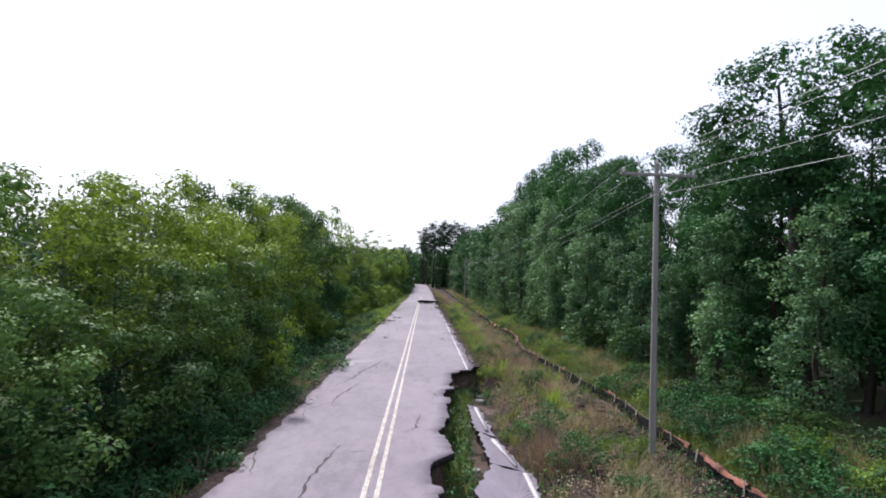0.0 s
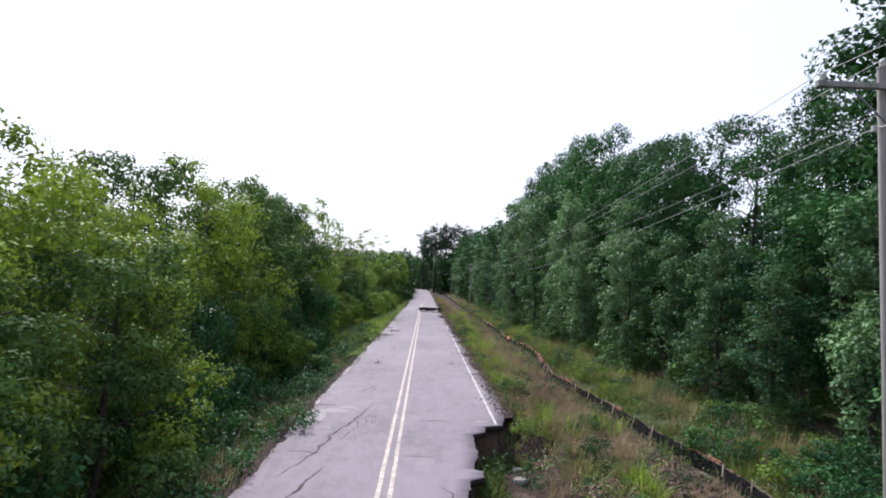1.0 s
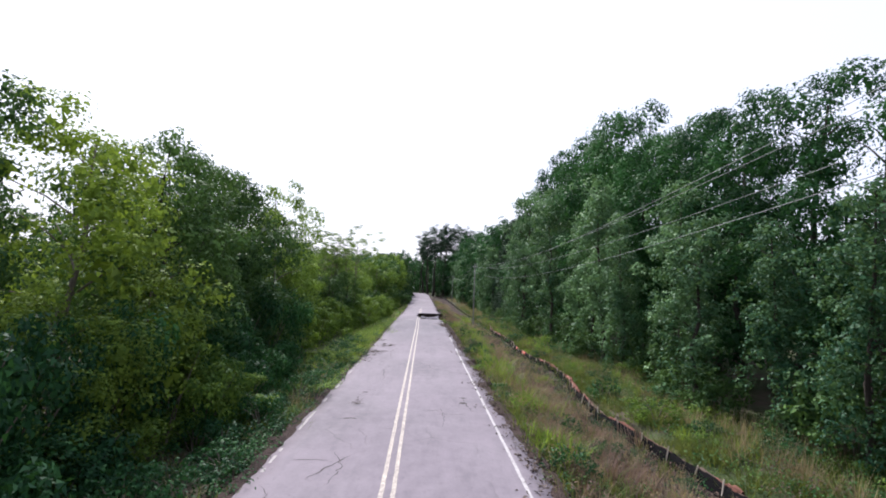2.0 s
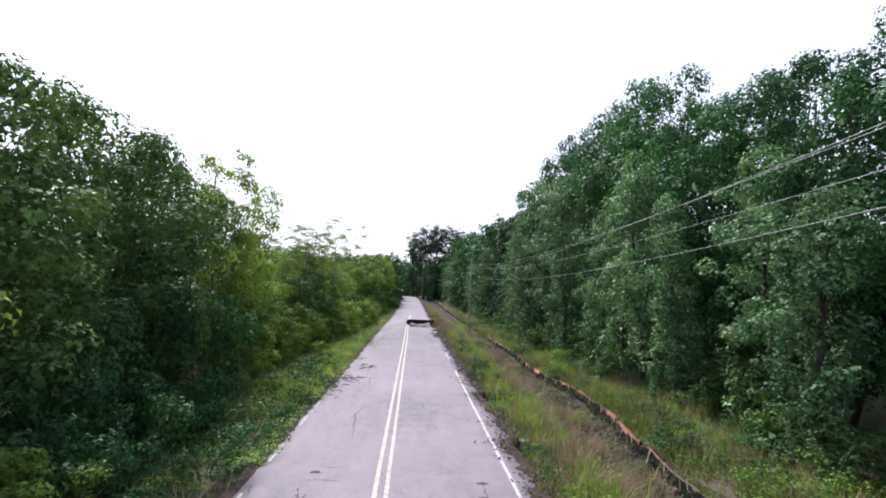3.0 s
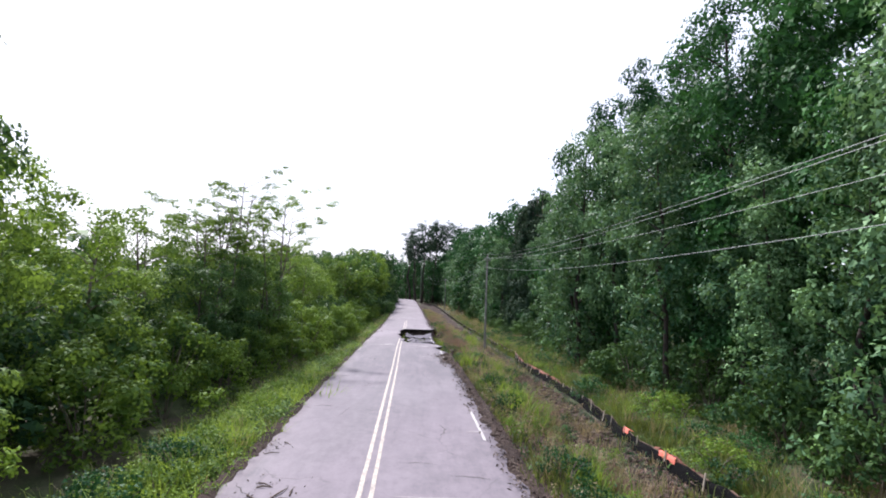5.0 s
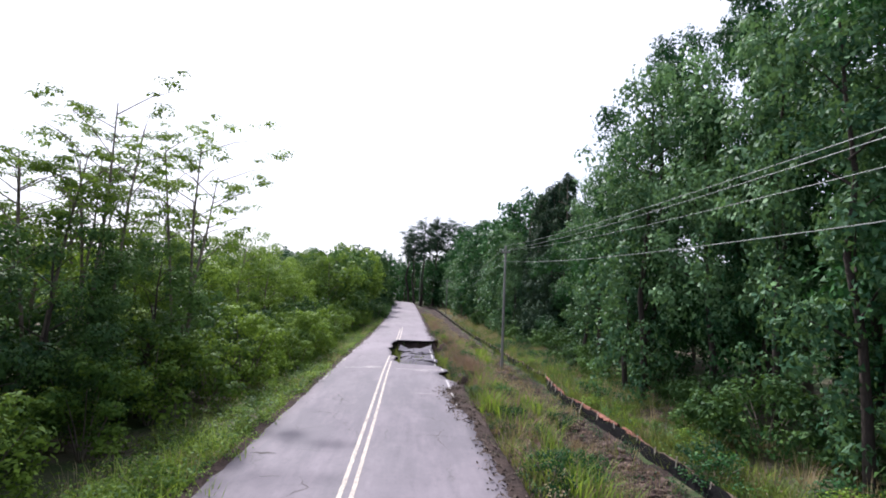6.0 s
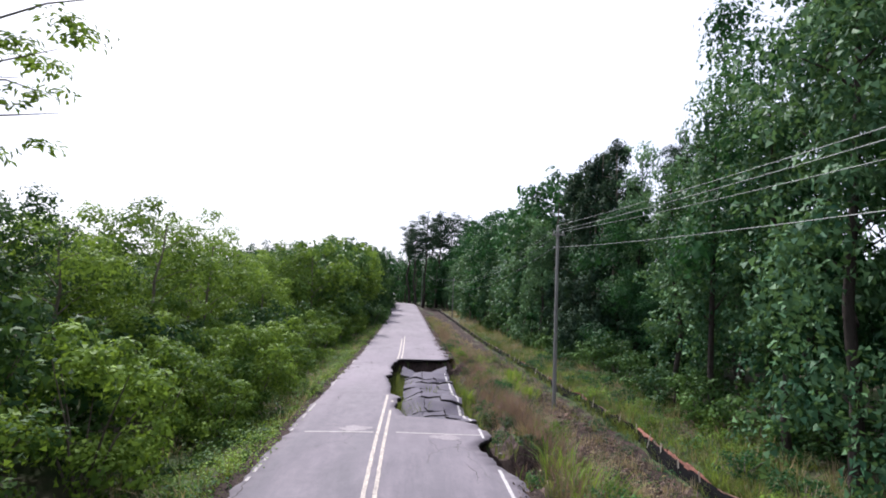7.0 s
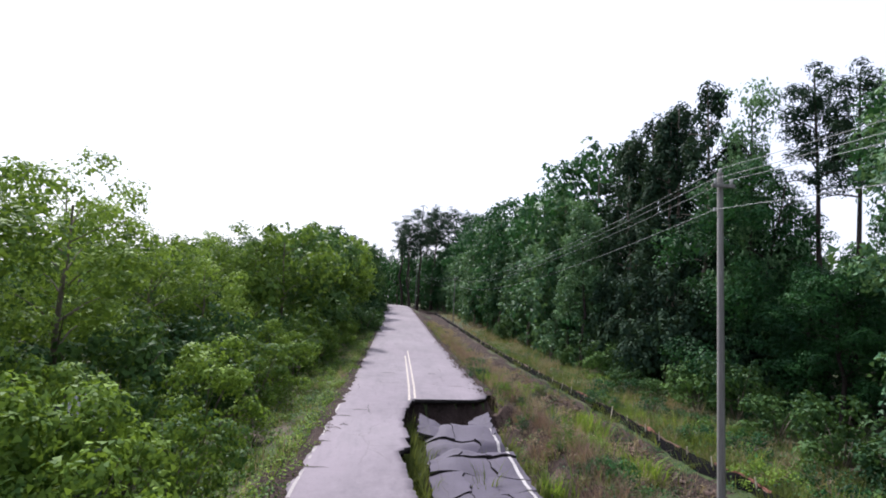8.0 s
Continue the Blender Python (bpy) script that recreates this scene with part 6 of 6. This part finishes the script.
base = np.repeat(base, 9, axis=0) + g.normal(size=(9 * len(base), 3)) * np.array((0.16, 0.25, 0.02))
v, f = leaves(base, np.tile((0, 0, 1.0), (len(base), 1)) + g.normal(size=(len(base), 3)) * 0.6, 0.14, 0.05, g, 0.0)
tagged(new("leaf_litter", mesh_from("leaf_litter", v, f, M_TWIG)), "brown leaf litter and stems strewn along the asphalt edge", "leaf litter", kind="stuff")
blades("dry_grass", [(x + 0.15, y) for x, y in edge[::3]], 9, 0.28, 0.2, 0.016, M_RUST, "short dead brown weeds along the asphalt edge", 422, 0.8)
weed_cover("dark_weeds", rim_spots(8, 25.5, 200, 0.1, 0.7, 58), 28, 0.6, 0.38, 0.085, M_LEAF_RIGHT, "leafy weeds growing in the washed-out gully", 58)
blades("green_grass", [(0.75, 100.6), (0.9, 101.0), (0.6, 100.9), (0.8, 94.9), (1.5, 95.2), (1.7, 93.8), (1.9, 93.4), (2.3, 94.4), (2.3, 97.2), (2.4, 99.0), (2.4, 105.2), (2.3, 106.0), (1.2, 96.6), (1.5, 97.0), (0.3, 96.4), (1.75, 98.4), (1.95, 99.4), (0.2, 99.3), (1.3, 103.9), (0.2, 101.5), (2.2, 101.0), (2.25, 102.6), (2.2, 95.6)], 30, 0.95, 0.28, 0.028, M_GRASS, "green weeds growing between the fallen slabs", 59)
blades("green_grass", [(-2.3 + 0.05 * k + 0.06 * math.sin(k * 2.0), 24.6 + 0.22 * k) for k in range(13)], 14, 0.2, 0.14, 0.022, M_GRASS, "small green weeds growing in a road crack", 60)


def twig_pile(x, y, n, reach, label, seed):
    """Dead sticks and leaf litter lying on the asphalt."""
    g = np.random.default_rng(seed)
    ob = new("twig_pile")
    ob.location = (x, y, road_top(x, y))
    items = []
    for k in range(n):
        a = g.normal() * 0.9
        c = Vector((g.normal() * reach * 0.6, g.normal() * reach * 1.2, 0.02))
        d = Vector((math.cos(a), math.sin(a), 0)) * reach * g.uniform(0.2, 0.5)
        r = 0.006 + 0.014 * reach
        items.append(([c - d, c + Vector((g.normal() * 0.03, g.normal() * 0.03, 0.02)), c + d], [r, r * 1.1, r * 0.4]))
    v, f = tubes(items, 5)
    tagged(child("brushwood", mesh_from("brushwood", v, f, M_TWIG), ob), kind="stuff")
    p = np.stack([g.normal(size=40) * reach * 0.6, g.normal(size=40) * reach * 1.3, np.abs(g.normal(size=40)) * 0.02 + 0.01], 1)
    v, f = leaves(p, np.tile((0, 0, 1.0), (40, 1)) + g.normal(size=(40, 3)) * 0.5, 0.07, 0.035, g)
    tagged(child("leaf_litter", mesh_from("leaf_litter", v, f, M_TWIG), ob), kind="stuff")
    return tagged(ob, label, "twigs")


for k, (x, y, n, reach) in enumerate(((-3.1, 57.3, 9, 0.7), (-3.2, 53.1, 10, 0.6), (-3.7, 52.0, 9, 0.6), (2.5, 54.2, 9, 0.6), (-2.7, 37.6, 4, 0.2), (-3.8, 61.0, 6, 0.4), (-3.8, 49.5, 6, 0.4), (2.35, 56.0, 4, 0.25), (-3.85, 18.0, 5, 0.3), (-3.85, 104.0, 5, 0.3))):
    twig_pile(x, y, n, reach, "scattered dead sticks and litter on the asphalt", k)


# ---- pump house among the shrubs ----
def pump_house(x, y):
    ob = new("pump_house")
    ob.matrix_basis = pose(x, y, ground_z(x, y) - 0.05, 0, 0, 14)
    w, d, h, ridge = 0.5, 0.55, 2.5, 2.88
    bm = bmesh.new()
    prof = [(-w, 0), (w, 0), (w, h), (0, ridge), (-w, h)]
    fr = [bm.verts.new((a, -d, b)) for a, b in prof]
    bk = [bm.verts.new((a, d, b)) for a, b in prof]
    bm.faces.new(fr)
    bm.faces.new(bk[::-1])
    for i in range(5):
        k = (i + 1) % 5
        bm.faces.new((fr[k], fr[i], bk[i], bk[k]))
    part("wall", bm, M_SIDING, ob)
    for s in (-1, 1):
        bm = bmesh.new()
        a, b = (s * (w + 0.1), h - 0.1), (0.0, ridge + 0.03)
        q = [(a[0], -d - 0.08, a[1]), (b[0], -d - 0.08, b[1]), (b[0], d + 0.15, b[1]), (a[0], d + 0.15, a[1])]
        lo = [bm.verts.new(p) for p in q]
        up = [bm.verts.new((p[0], p[1], p[2] + 0.06)) for p in q]
        bm.faces.new(up if s < 0 else up[::-1])
        bm.faces.new(lo[::-1] if s < 0 else lo)
        for i in range(4):
            k = (i + 1) % 4
            bm.faces.new((lo[i], lo[k], up[k], up[i]) if s < 0 else (lo[k], lo[i], up[i], up[k]))
        part("roof", bm, M_ROOF, ob, "dark shingled roof slope")
    bm = bmesh.new()
    box(bm, -0.34, -d - 0.035, 0.05, 0.34, -d - 0.003, 1.85, 0.006)
    part("door", bm, M_SIDING, ob)
    for s in (-1, 1):
        bm = bmesh.new()
        box(bm, s * w - 0.05, -d - 0.02, 0.0, s * w + 0.05, -d + 0.08, h - 0.05, 0.008)
        part("corner_board", bm, M_SIDING, ob)
    return tagged(ob, "small grey gabled pump house overgrown by shrubs", "shed")


pump_house(-7.6, 96.4)


# growth along the foot and the back of the fence
g = np.random.default_rng(97)
foot = [(fence_at(y) + g.uniform(0.12, 0.6), y) for y in 8 + 140 * g.random(900) ** 1.4]
blades("green_grass", foot, 12, 0.42, 0.22, 0.026, M_GRASS, "grass leaning over the back of the fence", 93, 0.8, 1.0, True)
foot = [(fence_at(y) + g.uniform(0.1, 0.5), y) for y in 8 + 140 * g.random(420) ** 1.4]
weed_cover("dark_weeds", foot, 22, 0.4, 0.28, 0.08, M_LEAF_SHADE, "leafy weeds leaning over the back of the fence", 94)
foot = [(fence_at(y) - g.uniform(0.35, 0.8), y) for y in 8 + 120 * g.random(330) ** 1.4]
weed_cover("dark_weeds", foot, 20, 0.3, 0.25, 0.075, M_LEAF_RIGHT, "small leafy weeds at the foot of the fence", 95)
g = np.random.default_rng(98)
blades("green_grass", [(g.uniform(2.1, 2.6), g.uniform(92.5, 106)) for k in range(60)] + [(g.uniform(-0.9, -0.5), g.uniform(96.5, 107)) for k in range(50)], 16, 0.6, 0.2, 0.024, M_GRASS, "green weeds along the edges of the fallen slabs", 99, 0.7)
